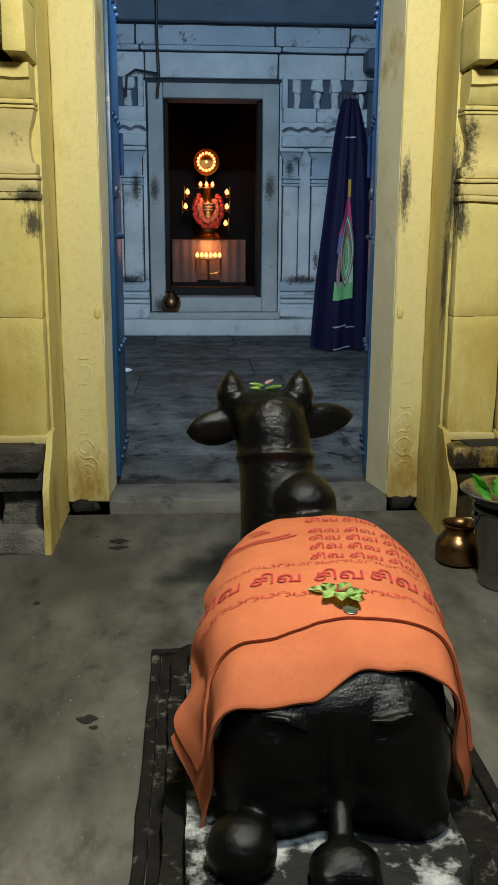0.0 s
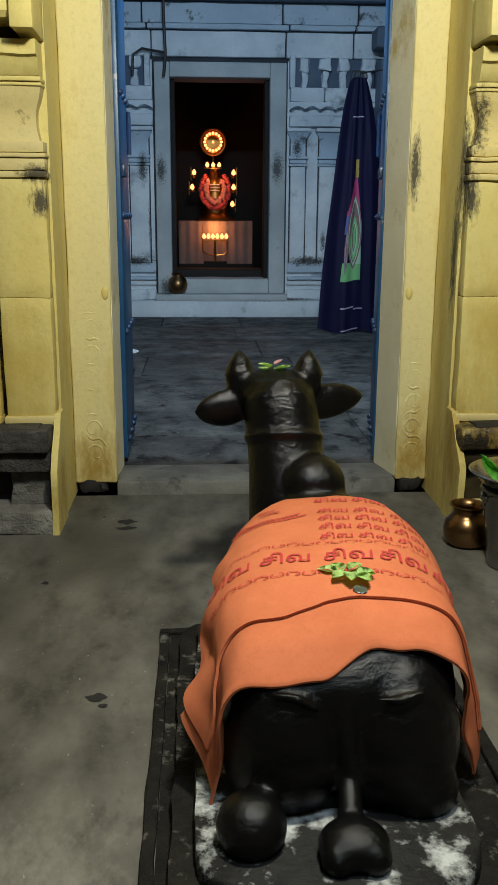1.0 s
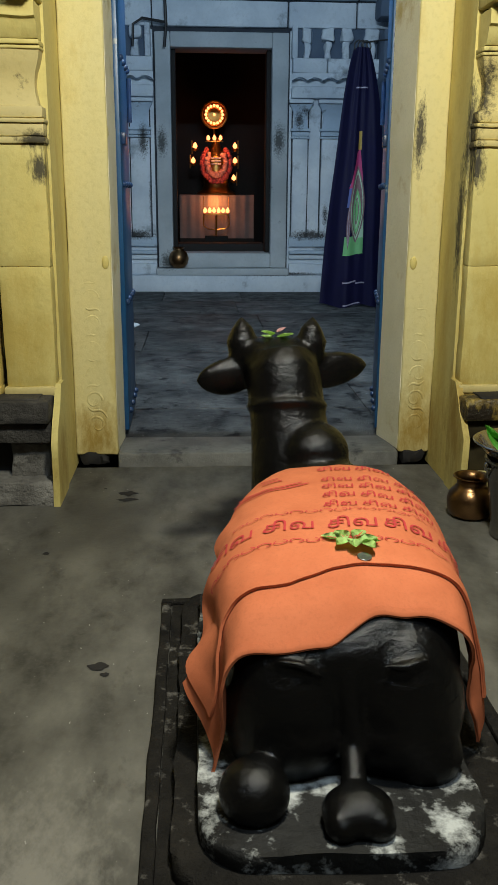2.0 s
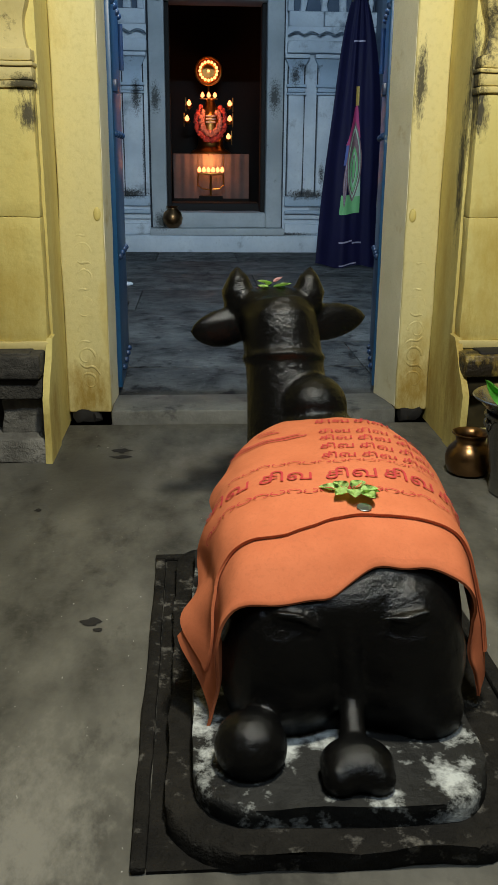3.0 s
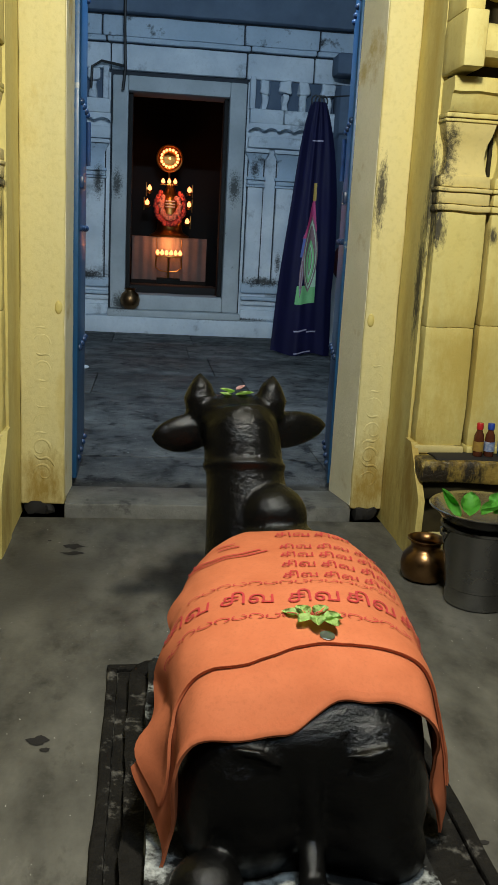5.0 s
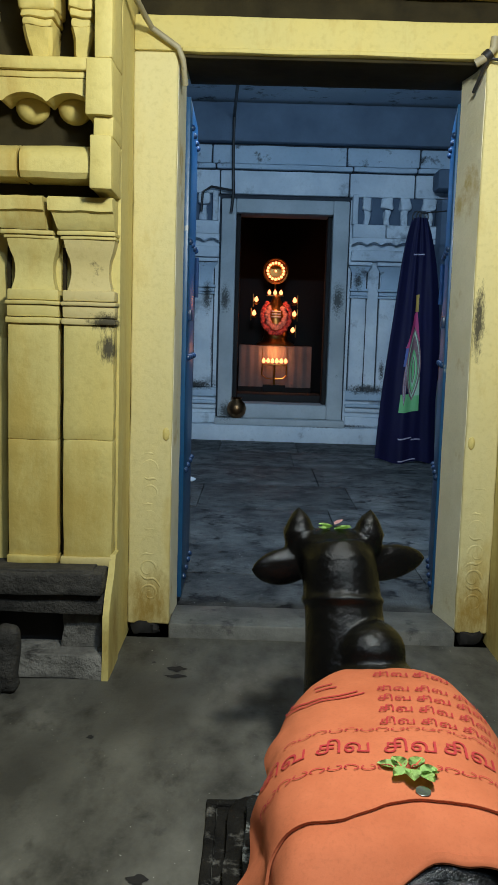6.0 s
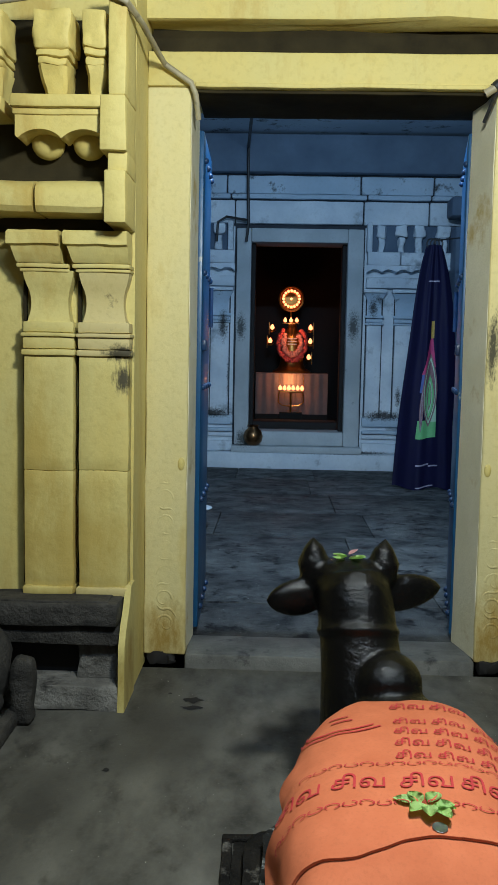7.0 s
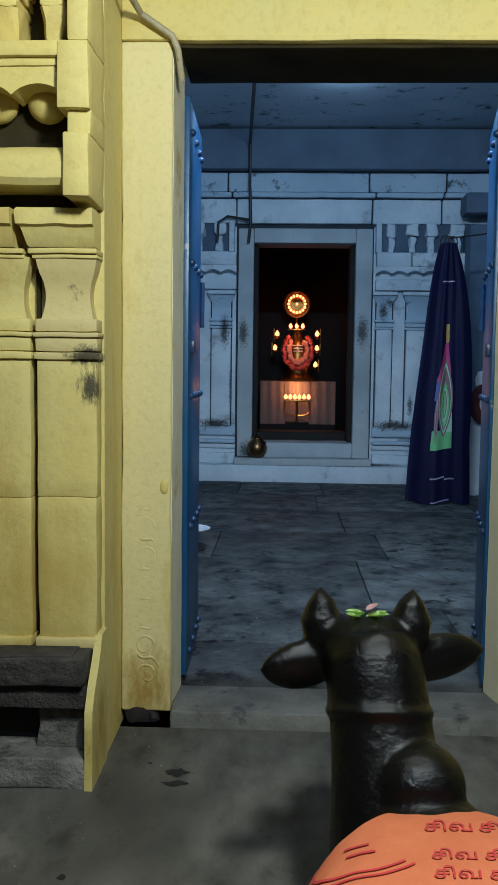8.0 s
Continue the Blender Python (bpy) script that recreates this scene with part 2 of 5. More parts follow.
WHITECLOTH = surface("white_cotton", (0.72, 0.72, 0.70), (0.62, 0.62, 0.61), 0.85, big=6, fine=300, bump=0.15)
PLASTER_HALL = surface("hall_wall_wash", (0.09, 0.08, 0.055), (0.07, 0.06, 0.045), 0.8, big=1.5, fine=40, bump=0.3)
CEILING = surface("dark_hall_ceiling", (0.07, 0.065, 0.055), (0.05, 0.046, 0.04), 0.85, big=1.5, fine=40, bump=0.3)
PVC = surface("painted_conduit", (0.40, 0.36, 0.22), (0.26, 0.22, 0.14), 0.55, big=12, fine=60, bump=0.2,
              spot=(0.12, 0.10, 0.07), spot_scale=18, spot_at=0.6)
RUBBER = surface("black_cable", (0.012, 0.012, 0.013), (0.02, 0.02, 0.02), 0.5, big=20, fine=80, bump=0.1)
DARK_GARLAND = surface("dried_red_garland", (0.06, 0.006, 0.008), (0.09, 0.012, 0.012), 0.8, big=60, fine=160, bump=0.6)
GARLAND_RED = surface("red_flower_garland", (0.50, 0.05, 0.06), (0.62, 0.14, 0.12), 0.8, big=60, fine=160, bump=0.6)
GARLAND_PALE = surface("pale_flower_garland", (0.70, 0.36, 0.30), (0.58, 0.22, 0.20), 0.8, big=60, fine=160, bump=0.6)
GOLD = surface("gilded_brass", (0.55, 0.30, 0.08), (0.42, 0.22, 0.05), 0.35, metal=1.0, big=20, fine=90, bump=0.3)
ALTAR_CLOTH = surface("pale_altar_cloth", (0.24, 0.19, 0.18), (0.17, 0.14, 0.13), 0.8, big=4, fine=140, bump=0.2)
FLAME = glow("oil_flame", (1.0, 0.27, 0.085), 4.2)
RED_CAP = surface("red_plastic", (0.50, 0.02, 0.02), (0.44, 0.02, 0.02), 0.4, big=20, fine=90, bump=0.02)
BLUE_CAP = surface("blue_plastic", (0.02, 0.06, 0.35), (0.02, 0.05, 0.30), 0.4, big=20, fine=90, bump=0.02)
OIL_BROWN = surface("brown_oil_bottle", (0.10, 0.03, 0.012), (0.07, 0.02, 0.01), 0.15, big=20, fine=90, bump=0.02)
OIL_BLUE = surface("clear_blue_bottle", (0.05, 0.10, 0.13), (0.04, 0.08, 0.10), 0.12, big=20, fine=90, bump=0.02)
LABEL_A = surface("yellow_label", (0.38, 0.25, 0.04), (0.20, 0.10, 0.03), 0.5, big=30, fine=90, bump=0.02)
LABEL_B = surface("blue_white_label", (0.06, 0.12, 0.28), (0.40, 0.43, 0.50), 0.5, big=70, fine=90, bump=0.02)
WHITE_ENAMEL = surface("white_enamel", (0.72, 0.74, 0.76), (0.66, 0.68, 0.7), 0.25, big=15, fine=90, bump=0.02)
PETAL = surface("pink_petal", (0.70, 0.42, 0.40), (0.62, 0.34, 0.34), 0.7, big=40, fine=150, bump=0.2)


# ---- mesh helpers ----
def finish(bm, smooth=None):
    bmesh.ops.recalc_face_normals(bm, faces=bm.faces)
    if smooth is not None:
        for f in bm.faces:
            f.smooth = True
        for e in bm.edges:
            if len(e.link_faces) == 2 and e.calc_face_angle(0) > radians(smooth):
                e.smooth = False
    return bm


def part(name, bm, material, parent=None, label="", smooth=40):
    finish(bm, smooth)
    me = bpy.data.meshes.new(name)
    bm.to_mesh(me)
    bm.free()
    me.materials.append(material)
    ob = new(name, me)
    ob.parent = parent
    if label:
        ob["label"] = label
    return ob


def thing(name, label, category, place=(0, 0, 0), group="", kind=""):
    ob = new(name)
    ob.empty_display_size = 0.05
    ob.location = place
    return tagged(ob, label, category, group, kind)


def box(bm, x0, x1, y0, y1, z0, z1, bevel=0.0, seg=2):
    c = Matrix.Translation(((x0 + x1) / 2, (y0 + y1) / 2, (z0 + z1) / 2)) @ Matrix.Diagonal((abs(x1 - x0), abs(y1 - y0), abs(z1 - z0), 1))
    r = bmesh.ops.create_cube(bm, size=1, matrix=c)
    if bevel:
        es = list({e for v in r["verts"] for e in v.link_edges})
        bmesh.ops.bevel(bm, geom=es, offset=bevel, segments=seg, affect="EDGES", profile=0.5)
    return bm


def boxm(*a, **k):
    return box(bmesh.new(), *a, **k)


def profile_x(bm, pts, x0, x1):
    """A moulding: the outline of (y, z) pairs run from x0 to x1."""
    a = [bm.verts.new((x0, y, z)) for y, z in pts]
    b = [bm.verts.new((x1, y, z)) for y, z in pts]
    n = len(pts)
    bm.faces.new(a[::-1])
    bm.faces.new(b)
    for i in range(n):
        bm.faces.new((a[i], a[(i + 1) % n], b[(i + 1) % n], b[i]))
    return bm


def lathe(bm, pts, cx=0, cy=0, cz=0, seg=28, sx=1.0, sy=1.0):
    rings = []
    for r, z in pts:
        if r < 1e-5:
            rings.append([bm.verts.new((cx, cy, cz + z))])
        else:
            rings.append([bm.verts.new((cx + sx * r * math.cos(2 * math.pi * i / seg), cy + sy * r * math.sin(2 * math.pi * i / seg), cz + z)) for i in range(seg)])
    for a, b in zip(rings, rings[1:]):
        for i in range(seg):
            j = (i + 1) % seg
            q = [a[0] if len(a) == 1 else a[i], b[0] if len(b) == 1 else b[i]]
            if len(b) > 1:
                q.append(b[j])
            if len(a) > 1:
                q.append(a[j])
            if len(q) > 2:
                bm.faces.new(q)
    return bm


def tube(bm, pts, r, seg=8, closed=False):
    pts = [Vector(p) for p in pts]
    n, rings = len(pts), []
    for i, p in enumerate(pts):
        d = (pts[(i + 1) % n] - pts[i - 1]) if closed else (pts[min(i + 1, n - 1)] - pts[max(i - 1, 0)])
        d.normalize()
        u = d.orthogonal().normalized() if i == 0 else (u - u.dot(d) * d).normalized()
        w = d.cross(u)
        rr = r[i] if isinstance(r, (list, tuple)) else r
        rings.append([bm.verts.new(p + rr * (math.cos(2 * math.pi * k / seg) * u + math.sin(2 * math.pi * k / seg) * w)) for k in range(seg)])
    for i in range(n if closed else n - 1):
        a, b = rings[i], rings[(i + 1) % n]
        for k in range(seg):
            bm.faces.new((a[k], a[(k + 1) % seg], b[(k + 1) % seg], b[k]))
    if not closed:
        bm.faces.new(rings[0][::-1])
        bm.faces.new(rings[-1])
    return bm


def ball(bm, c, r, turn=None, u=20, v=12):
    m = Matrix.Translation(c)
    if turn is not None:
        m = m @ turn
    if not isinstance(r, (tuple, list)):
        r = (r, r, r)
    bmesh.ops.create_uvsphere(bm, u_segments=u, v_segments=v, radius=1, matrix=m @ Matrix.Diagonal((*r, 1)))
    return bm


def wobble(bm, amount, scale=6.0, seed=0.0):
    for v in bm.verts:
        v.co += amount * noise.noise_vector(v.co * scale + Vector((seed, seed * 2, -seed)))
    return bm


def cut(bm, length):
    """Split long edges so that a surface can be worn and uneven."""
    for _ in range(4):
        es = [e for e in bm.edges if e.calc_length() > length]
        if not es:
            break
        bmesh.ops.subdivide_edges(bm, edges=es, cuts=1, use_grid_fill=True)
    return bm


# ---- large structure: floors, door wall, inner room, shrine, hall ----
floor = tagged(part("floor", boxm(-2.7, 2.7, -4.6, -0.02, -0.2, 0.0), FLOOR), "worn grey cement floor with dark patches and old stains", "floor", kind="structure")
inner_floor = tagged(part("inner_floor", boxm(-1.9, 1.75, 0.2, 5.62, -0.2, 0.035), SOOT_AND_SHADE), "bed under the dark stone slabs of the inner room", "floor", kind="structure")
# slabs of the inner floor
y = 0.2
row = 0
for depth in (0.46, 0.52, 0.95, 0.80, 0.90, 0.85, 0.94):
    x = -1.9
    while x < 1.74:
        w = min(random.uniform(0.7, 1.5), 1.75 - x)
        if 1.75 - x - w < 0.3:
            w = 1.75 - x
        part("slab", boxm(x + 0.002, x + w - 0.002, y + 0.002, y + depth - 0.002, 0.0, 0.05 + random.uniform(-0.003, 0.002), bevel=0.004), SLAB, inner_floor)
        x += w
    y += depth

threshold = tagged(part("threshold", cut(boxm(-0.499, 0.499, -0.02, 0.2, -0.1, 0.052, bevel=0.01), 0.12), THRESH), "pale worn stone door threshold", "threshold", kind="structure")
door_wall = tagged(part("wall_door", boxm(-2.6, 2.6, 0.13, 0.2, 2.05, 3.2), YELLOW), "yellow limewashed wall above the doorway", "wall", kind="structure")


def pilaster(parent, x0, x1, stained, side):
    """One engaged pillar: foot, shaft, bands, flared neck, fillets and curved capital block."""
    g = 0.0075
    a, b = x0 + g, x1 - g
    wall_y = -0.24
    f = -0.30
    part("foot", wobble(cut(boxm(a - 0.004, b + 0.004, f - 0.012, wall_y, 0.325, 0.352, bevel=0.006), 0.05), 0.004, 14), YELLOW_STAIN if stained else YELLOW, parent)
    mid = 0.735 + 0.02 * math.sin(x0 * 40)
    for z0, z1 in ((0.35, mid), (mid, 1.075)):
        part("shaft", wobble(cut(boxm(a, b, f, wall_y, z0, z1, bevel=0.004), 0.06), 0.0035, 9), YELLOW, parent)
    xe = x0 - 0.005 if side < 0 else x1 - 0.005
    part("open_joint", wobble(cut(boxm(xe, xe + 0.010, -0.256, wall_y, 0.353, 1.30), 0.04), 0.003, 19), DEEP, parent, "dark open joint")
    bands = bmesh.new()
    for z0, z1, o in ((1.07, 1.088, 0.012), (1.09, 1.125, 0.006), (1.126, 1.138, 0.014), (1.14, 1.172, 0.004)):
        box(bands, a - o * 0.5, b + o * 0.5, f - o, wall_y, z0, z1, bevel=0.004)
    part("band", wobble(cut(bands, 0.05), 0.0025, 16), YELLOW_STAIN if stained else YELLOW, parent)
    neck = bmesh.new()
    n = 8
    rings = []
    for i in range(n + 1):
        t = i / n
        z = 1.165 + t * 0.16
        o = -0.004 - 0.012 * math.sin(math.pi * min(1, t * 1.25)) + 0.03 * max(0, t - 0.6) ** 1.3
        rings.append([neck.verts.new(p) for p in ((a - o + 0.004, wall_y, z), (a - o + 0.004, f - o, z), (b + o - 0.004, f - o, z), (b + o - 0.004, wall_y, z))])
    for r, q in zip(rings, rings[1:]):
        for k in range(3):
            neck.faces.new((r[k], r[k + 1], q[k + 1], q[k]))
    neck.faces.new(rings[0])
    neck.faces.new(rings[-1])
    part("neck", neck, YELLOW_STAIN if stained else YELLOW, parent, smooth=50)
    def span(away, door):
        return (a - away, b + door) if side < 0 else (a - door, b + away)

    fil = bmesh.new()
    for z0, z1, o in ((1.322, 1.332, 0.010), (1.333, 1.346, 0.018)):
        box(fil, *span(o, 0.004 if stained else -0.012), f - o, wall_y, z0, z1, bevel=0.003)
    part("fillet", wobble(cut(fil, 0.05), 0.002, 16), YELLOW, parent)
    cap = bmesh.new()
    prof = [(0.018, 1.347), (0.024, 1.353), (0.036, 1.385), (0.040, 1.395), (0.052, 1.40), (0.052, 1.432), (0.046, 1.44)]
    rings = []
    for o, z in prof:
        left, right = span(o * 0.72, 0.0 if stained else -0.034)
        rings.append([cap.verts.new(q) for q in ((left, wall_y, z), (left, f - o, z), (right, f - o, z), (right, wall_y, z))])
    for r, q in zip(rings, rings[1:]):
        for k in range(3):
            cap.faces.new((r[k], r[k + 1], q[k + 1], q[k]))
    cap.faces.new(rings[0])
    cap.faces.new(rings[-1])
    part("capital", wobble(cut(cap, 0.04), 0.003, 18), YELLOW, parent, smooth=35)


def outer_wall(side):
    """Carved wall beside the doorway; side is -1 or 1."""
    e = 0.645 if side < 0 else 0.612          # edge next to the door

    def X(d0, d1):
        p = sorted((side * d0, side * d1))
        return p[0], p[1]

    name = "wall_left" if side < 0 else "wall_right"
    body = bmesh.new()
    box(body, *X(e, 2.6), -0.24, 0.2, 0.0, 3.2)
    w = tagged(part(name, body, YELLOW), "yellow limewashed carved stone wall beside the doorway", "wall", kind="structure")
    pilaster(w, *X(e, e + 0.168), True, side)
    pilaster(w, *X(e + 0.170, e + 0.338), False, side)
    if side < 0:
        pilaster(w, *X(e + 0.62, e + 0.79), False, side)
    # ledge on a dark base with a deep slot under it, the slot's shade painted dark
    led = "sooty dark stone ledge" if side < 0 else "yellow ledge blackened with oily soot"
    lm = DARKSTONE if side < 0 else LEDGE_SOOT
    part("ledge", wobble(cut(boxm(*X(e + (0.02 if side < 0 else 0.0), 2.4), -0.41, -0.24, 0.255, 0.325, bevel=0.008), 0.025), 0.008, 24), lm, w, led)
    # right-hand underside and blocks take the brown as shade of the cavity
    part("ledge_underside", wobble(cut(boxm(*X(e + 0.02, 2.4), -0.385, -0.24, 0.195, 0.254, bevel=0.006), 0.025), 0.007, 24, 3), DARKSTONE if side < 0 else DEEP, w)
    part("recess_back", boxm(*X(e + 0.02, 2.4), -0.28, -0.24, 0.0, 0.194), SOOT_AND_SHADE, w)
    part("soot_film", wobble(cut(boxm(*X(e + 0.05, 2.3), -0.395, -0.302, 0.322, 0.331, bevel=0.003), 0.04), 0.006, 16, 2), SOOT_AND_SHADE if side > 0 else DARKSTONE, w, "black oily soot on the ledge")
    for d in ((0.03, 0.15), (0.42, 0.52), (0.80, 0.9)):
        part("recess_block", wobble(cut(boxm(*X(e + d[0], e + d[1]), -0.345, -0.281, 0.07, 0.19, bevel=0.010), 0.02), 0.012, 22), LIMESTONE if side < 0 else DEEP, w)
    part("base_slab", wobble(cut(boxm(*X(e + 0.005, 2.4), -0.42, -0.282, 0.0, 0.075, bevel=0.010), 0.02), 0.012, 26, 5), LIMESTONE if side < 0 else YELLOW_STAIN, w)
    # cheek of plaster against the doorway, splayed towards the floor
    ck = bmesh.new()
    pts = [(-0.24, 0.0), (-0.425, 0.0), (-0.425, 0.20), (-0.30, 0.36), (-0.24, 0.36)]
    profile_x(ck, pts, *X(e - 0.006, e + 0.014))
    part("cheek", wobble(cut(ck, 0.05), 0.003, 10), YELLOW, w)
    # cornice courses
    c1 = [(-0.24, 1.485), (-0.40, 1.485), (-0.412, 1.50), (-0.412, 1.53), (-0.405, 1.552), (-0.385, 1.572), (-0.36, 1.58), (-0.24, 1.58)]
    d = e + 0.06
    for wdt in (0.212, 0.30, 0.34, 0.4):
        part("cornice_block", wobble(cut(profile_x(bmesh.new(), c1, *X(d, d + wdt - 0.008)), 0.06), 0.004, 11, d), YELLOW, w, smooth=35)
        d += wdt
    # dark back stands in for shade behind the cornice
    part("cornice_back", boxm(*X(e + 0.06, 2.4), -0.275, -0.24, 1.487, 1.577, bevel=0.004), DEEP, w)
    sh = bmesh.new()
    box(sh, *X(e + 0.062, e + 0.335), -0.42, -0.24, 1.775, 1.812, bevel=0.006)
    box(sh, *X(e + 0.066, e + 0.33), -0.405, -0.24, 1.757, 1.776, bevel=0.003)
    part("shelf", wobble(cut(sh, 0.06), 0.003, 12), YELLOW, w)
    sh2 = bmesh.new()
    box(sh2, *X(e + 0.36, 2.0), -0.42, -0.24, 1.765, 1.805, bevel=0.006)
    part("shelf", wobble(cut(sh2, 0.06), 0.003, 12), YELLOW, w)
    # scalloped band under the shelf: shallow arches over rounded bosses
    sc = bmesh.new()
    xa, xb = e + 0.07, e + 0.325
    nseg = 48
    top, bot = [], []
    for i in range(nseg + 1):
        t = i / nseg
        xx = side * (xa + (xb - xa) * t)
        arch = 0.03 * abs(math.sin(math.pi * (t * 2.0 + 0.06))) ** 0.6
        top.append((sc.verts.new((xx, -0.40, 1.757)), sc.verts.new((xx, -0.30, 1.757))))
        bot.append((sc.verts.new((xx, -0.40, 1.688 + arch)), sc.verts.new((xx, -0.30, 1.688 + arch))))
    for i in range(nseg):
        sc.faces.new((top[i][0], top[i + 1][0], bot[i + 1][0], bot[i][0]))
        sc.faces.new((bot[i][0], bot[i + 1][0], bot[i + 1][1], bot[i][1]))
        sc.faces.new((top[i][1], bot[i][1], bot[i + 1][1], top[i + 1][1]))
    sc.faces.new((top[0][0], bot[0][0], bot[0][1], top[0][1]))
    sc.faces.new((top[-1][0], top[-1][1], bot[-1][1], bot[-1][0]))
    part("scalloped_band", sc, YELLOW, w)
    for k in range(2):
        part("boss", ball(bmesh.new(), (side * (xa + 0.06 + k * 0.125), -0.290, 1.700), (0.050, 0.045, 0.046)), YELLOW, w, smooth=80)
    # brown panels put the recesses' shade into colour
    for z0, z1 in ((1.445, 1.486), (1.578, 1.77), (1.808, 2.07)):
        part("sooty_recess", boxm(*X(e + 0.02, 2.3), -0.262, -0.238, z0, z1), DEEP, w, "recess backed in dark brown for its shade")
    # upright strip beside the doorway, stepped
    st = bmesh.new()
    box(st, *X(e, e + 0.062), -0.428, -0.24, 1.452, 1.60, bevel=0.005)
    box(st, *X(e, e + 0.055), -0.405, -0.24, 1.60, 1.66, bevel=0.004)
    box(st, *X(e, e + 0.075), -0.425, -0.24, 1.655, 1.81, bevel=0.005)
    box(st, *X(e, e + 0.052), -0.42, -0.24, 1.81, 2.12, bevel=0.006)
    part("upright_strip", wobble(cut(st, 0.06), 0.003, 12), YELLOW, w)
    # squat carved stub figures worn to plain blocks above the shelf
    for k, (d0, d1) in enumerate(((0.062, 0.132), (0.165, 0.275), (0.36, 0.45), (0.5, 0.6))):
        m = bmesh.new()
        cx, hw = side * (e + (d0 + d1) / 2), (d1 - d0) / 2
        box(m, cx - hw, cx + hw, -0.40, -0.26, 1.945, 2.055, bevel=0.009, seg=2)
        box(m, cx - hw * 0.85, cx + hw * 0.85, -0.392, -0.26, 1.925, 1.945, bevel=0.004)
        box(m, cx - hw * 0.78, cx + hw * 0.78, -0.385, -0.26, 1.90, 1.924, bevel=0.008)
        ends = []
        for zz, f, yf in ((1.806, 0.50, -0.352), (1.84, 0.62, -0.362), (1.90, 0.80, -0.386)):
            ends.append([m.verts.new((cx + a * hw * f, yy, zz)) for a, yy in ((-1, -0.26), (-1, yf + 0.012), (-0.7, yf), (0.7, yf), (1, yf + 0.012), (1, -0.26))])
        for r, q in zip(ends, ends[1:]):
            for i in range(6):
                m.faces.new((r[i], r[(i + 1) % 6], q[(i + 1) % 6], q[i]))
        m.faces.new(ends[0])
        m.faces.new(ends[-1])
        part("worn_bracket", wobble(cut(m, 0.022), 0.0075, 21, k + side), YELLOW, w, smooth=35)
    return w


wall_l = outer_wall(-1)
wall_r = outer_wall(1)
overhead = tagged(part("beam", wobble(cut(boxm(-2.6, 2.6, -0.03, 0.129, 2.165, 3.2, bevel=0.016), 0.04), 0.018, 17), YELLOW), "heavy yellow stone beam over the doorway", "beam", kind="structure")

# dark strip carries the gap's shade in its colour
part("sooty_gap", wobble(cut(boxm(-0.64, 0.61, 0.07, 0.128, 2.074, 2.166), 0.05), 0.006, 15), DEEP, overhead, "gap under the beam, its shade put in as dark brown")
# door surround: carved jambs and lintel
door_frame = thing("door_1", "yellow carved stone door surround with open blue leaves", "doorway", kind="structure")


def jamb(side):
    x0, x1 = (0.5, 0.6445) if side < 0 else (0.5, 0.6115)
    j = bmesh.new()
    a, b = sorted((side * x0, side * x1))
    box(j, a, b, 0.0, 0.196, 0.040, 1.959, bevel=0.007, seg=3)
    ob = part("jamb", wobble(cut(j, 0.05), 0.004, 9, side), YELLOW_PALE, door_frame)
    # whitewashed reveal
    rv = bmesh.new()
    back = 0.490 if side < 0 else 0.462
    prism = [(x0 - 0.001, 0.010), (x0 + 0.02, 0.010), (x0 + 0.02, 0.198), (back, 0.198)]
    lo = [rv.verts.new((side * px, py, 0.053)) for px, py in prism]
    hi = [rv.verts.new((side * px, py, 1.958)) for px, py in prism]
    rv.faces.new(lo)
    rv.faces.new(hi)
    for k in range(4):
        rv.faces.new((lo[k], lo[(k + 1) % 4], hi[(k + 1) % 4], hi[k]))
    part("reveal", wobble(cut(rv, 0.06), 0.002, 9), CREAM, door_frame, "bare cream reveal")
    # chipped dark foot
    part("jamb_foot", wobble(cut(boxm(a + 0.010, b - (0.030 if side < 0 else 0.012), -0.004, 0.19, 0.0, 0.056, bevel=0.02), 0.018), 0.020, 26, side), SOOT_AND_SHADE, door_frame, "chipped black foot of the jamb")
    # low-relief scrolls
    cx, yy = side * (x0 + x1) / 2, 0.0
    z = 0.12
    k = 0
    while z < 0.60:
        pts = []
        turn = 1 if k % 2 else -1
        for i in range(22):
            t = i / 21
            ang = t * 2.6 * math.pi
            r = 0.034 * (1 - t * 0.78)
            pts.append((cx + turn * (r * math.cos(ang) * 0.9 - 0.004), yy + 0.0056, z + 0.03 + r * math.sin(ang)))
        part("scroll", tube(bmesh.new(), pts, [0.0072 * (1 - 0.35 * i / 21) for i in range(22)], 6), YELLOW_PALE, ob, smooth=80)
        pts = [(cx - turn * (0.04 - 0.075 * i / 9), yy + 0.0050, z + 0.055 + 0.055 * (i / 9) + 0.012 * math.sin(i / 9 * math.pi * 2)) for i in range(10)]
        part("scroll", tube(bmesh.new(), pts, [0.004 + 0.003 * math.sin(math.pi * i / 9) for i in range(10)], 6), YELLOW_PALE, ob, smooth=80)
        z += 0.088
        k += 1
    # small carved boss above the panel
    part("boss", ball(bmesh.new(), (side * (x0 + 0.02), 0.0, 0.71), (0.012, 0.006, 0.022)), YELLOW, ob, smooth=80)
    return ob


jamb(-1)
jamb(1)
lt = bmesh.new()
box(lt, -0.6445, 0.6115, -0.004, 0.1285, 1.96, 2.072, bevel=0.006)
box(lt, -0.499, 0.499, 0.129, 0.32, 1.96, 2.05, bevel=0.004)
box(lt, -0.49, 0.49, -0.012, 0.10, 1.957, 1.972, bevel=0.004)
part("lintel", wobble(cut(lt, 0.08), 0.003, 7), YELLOW, door_frame)
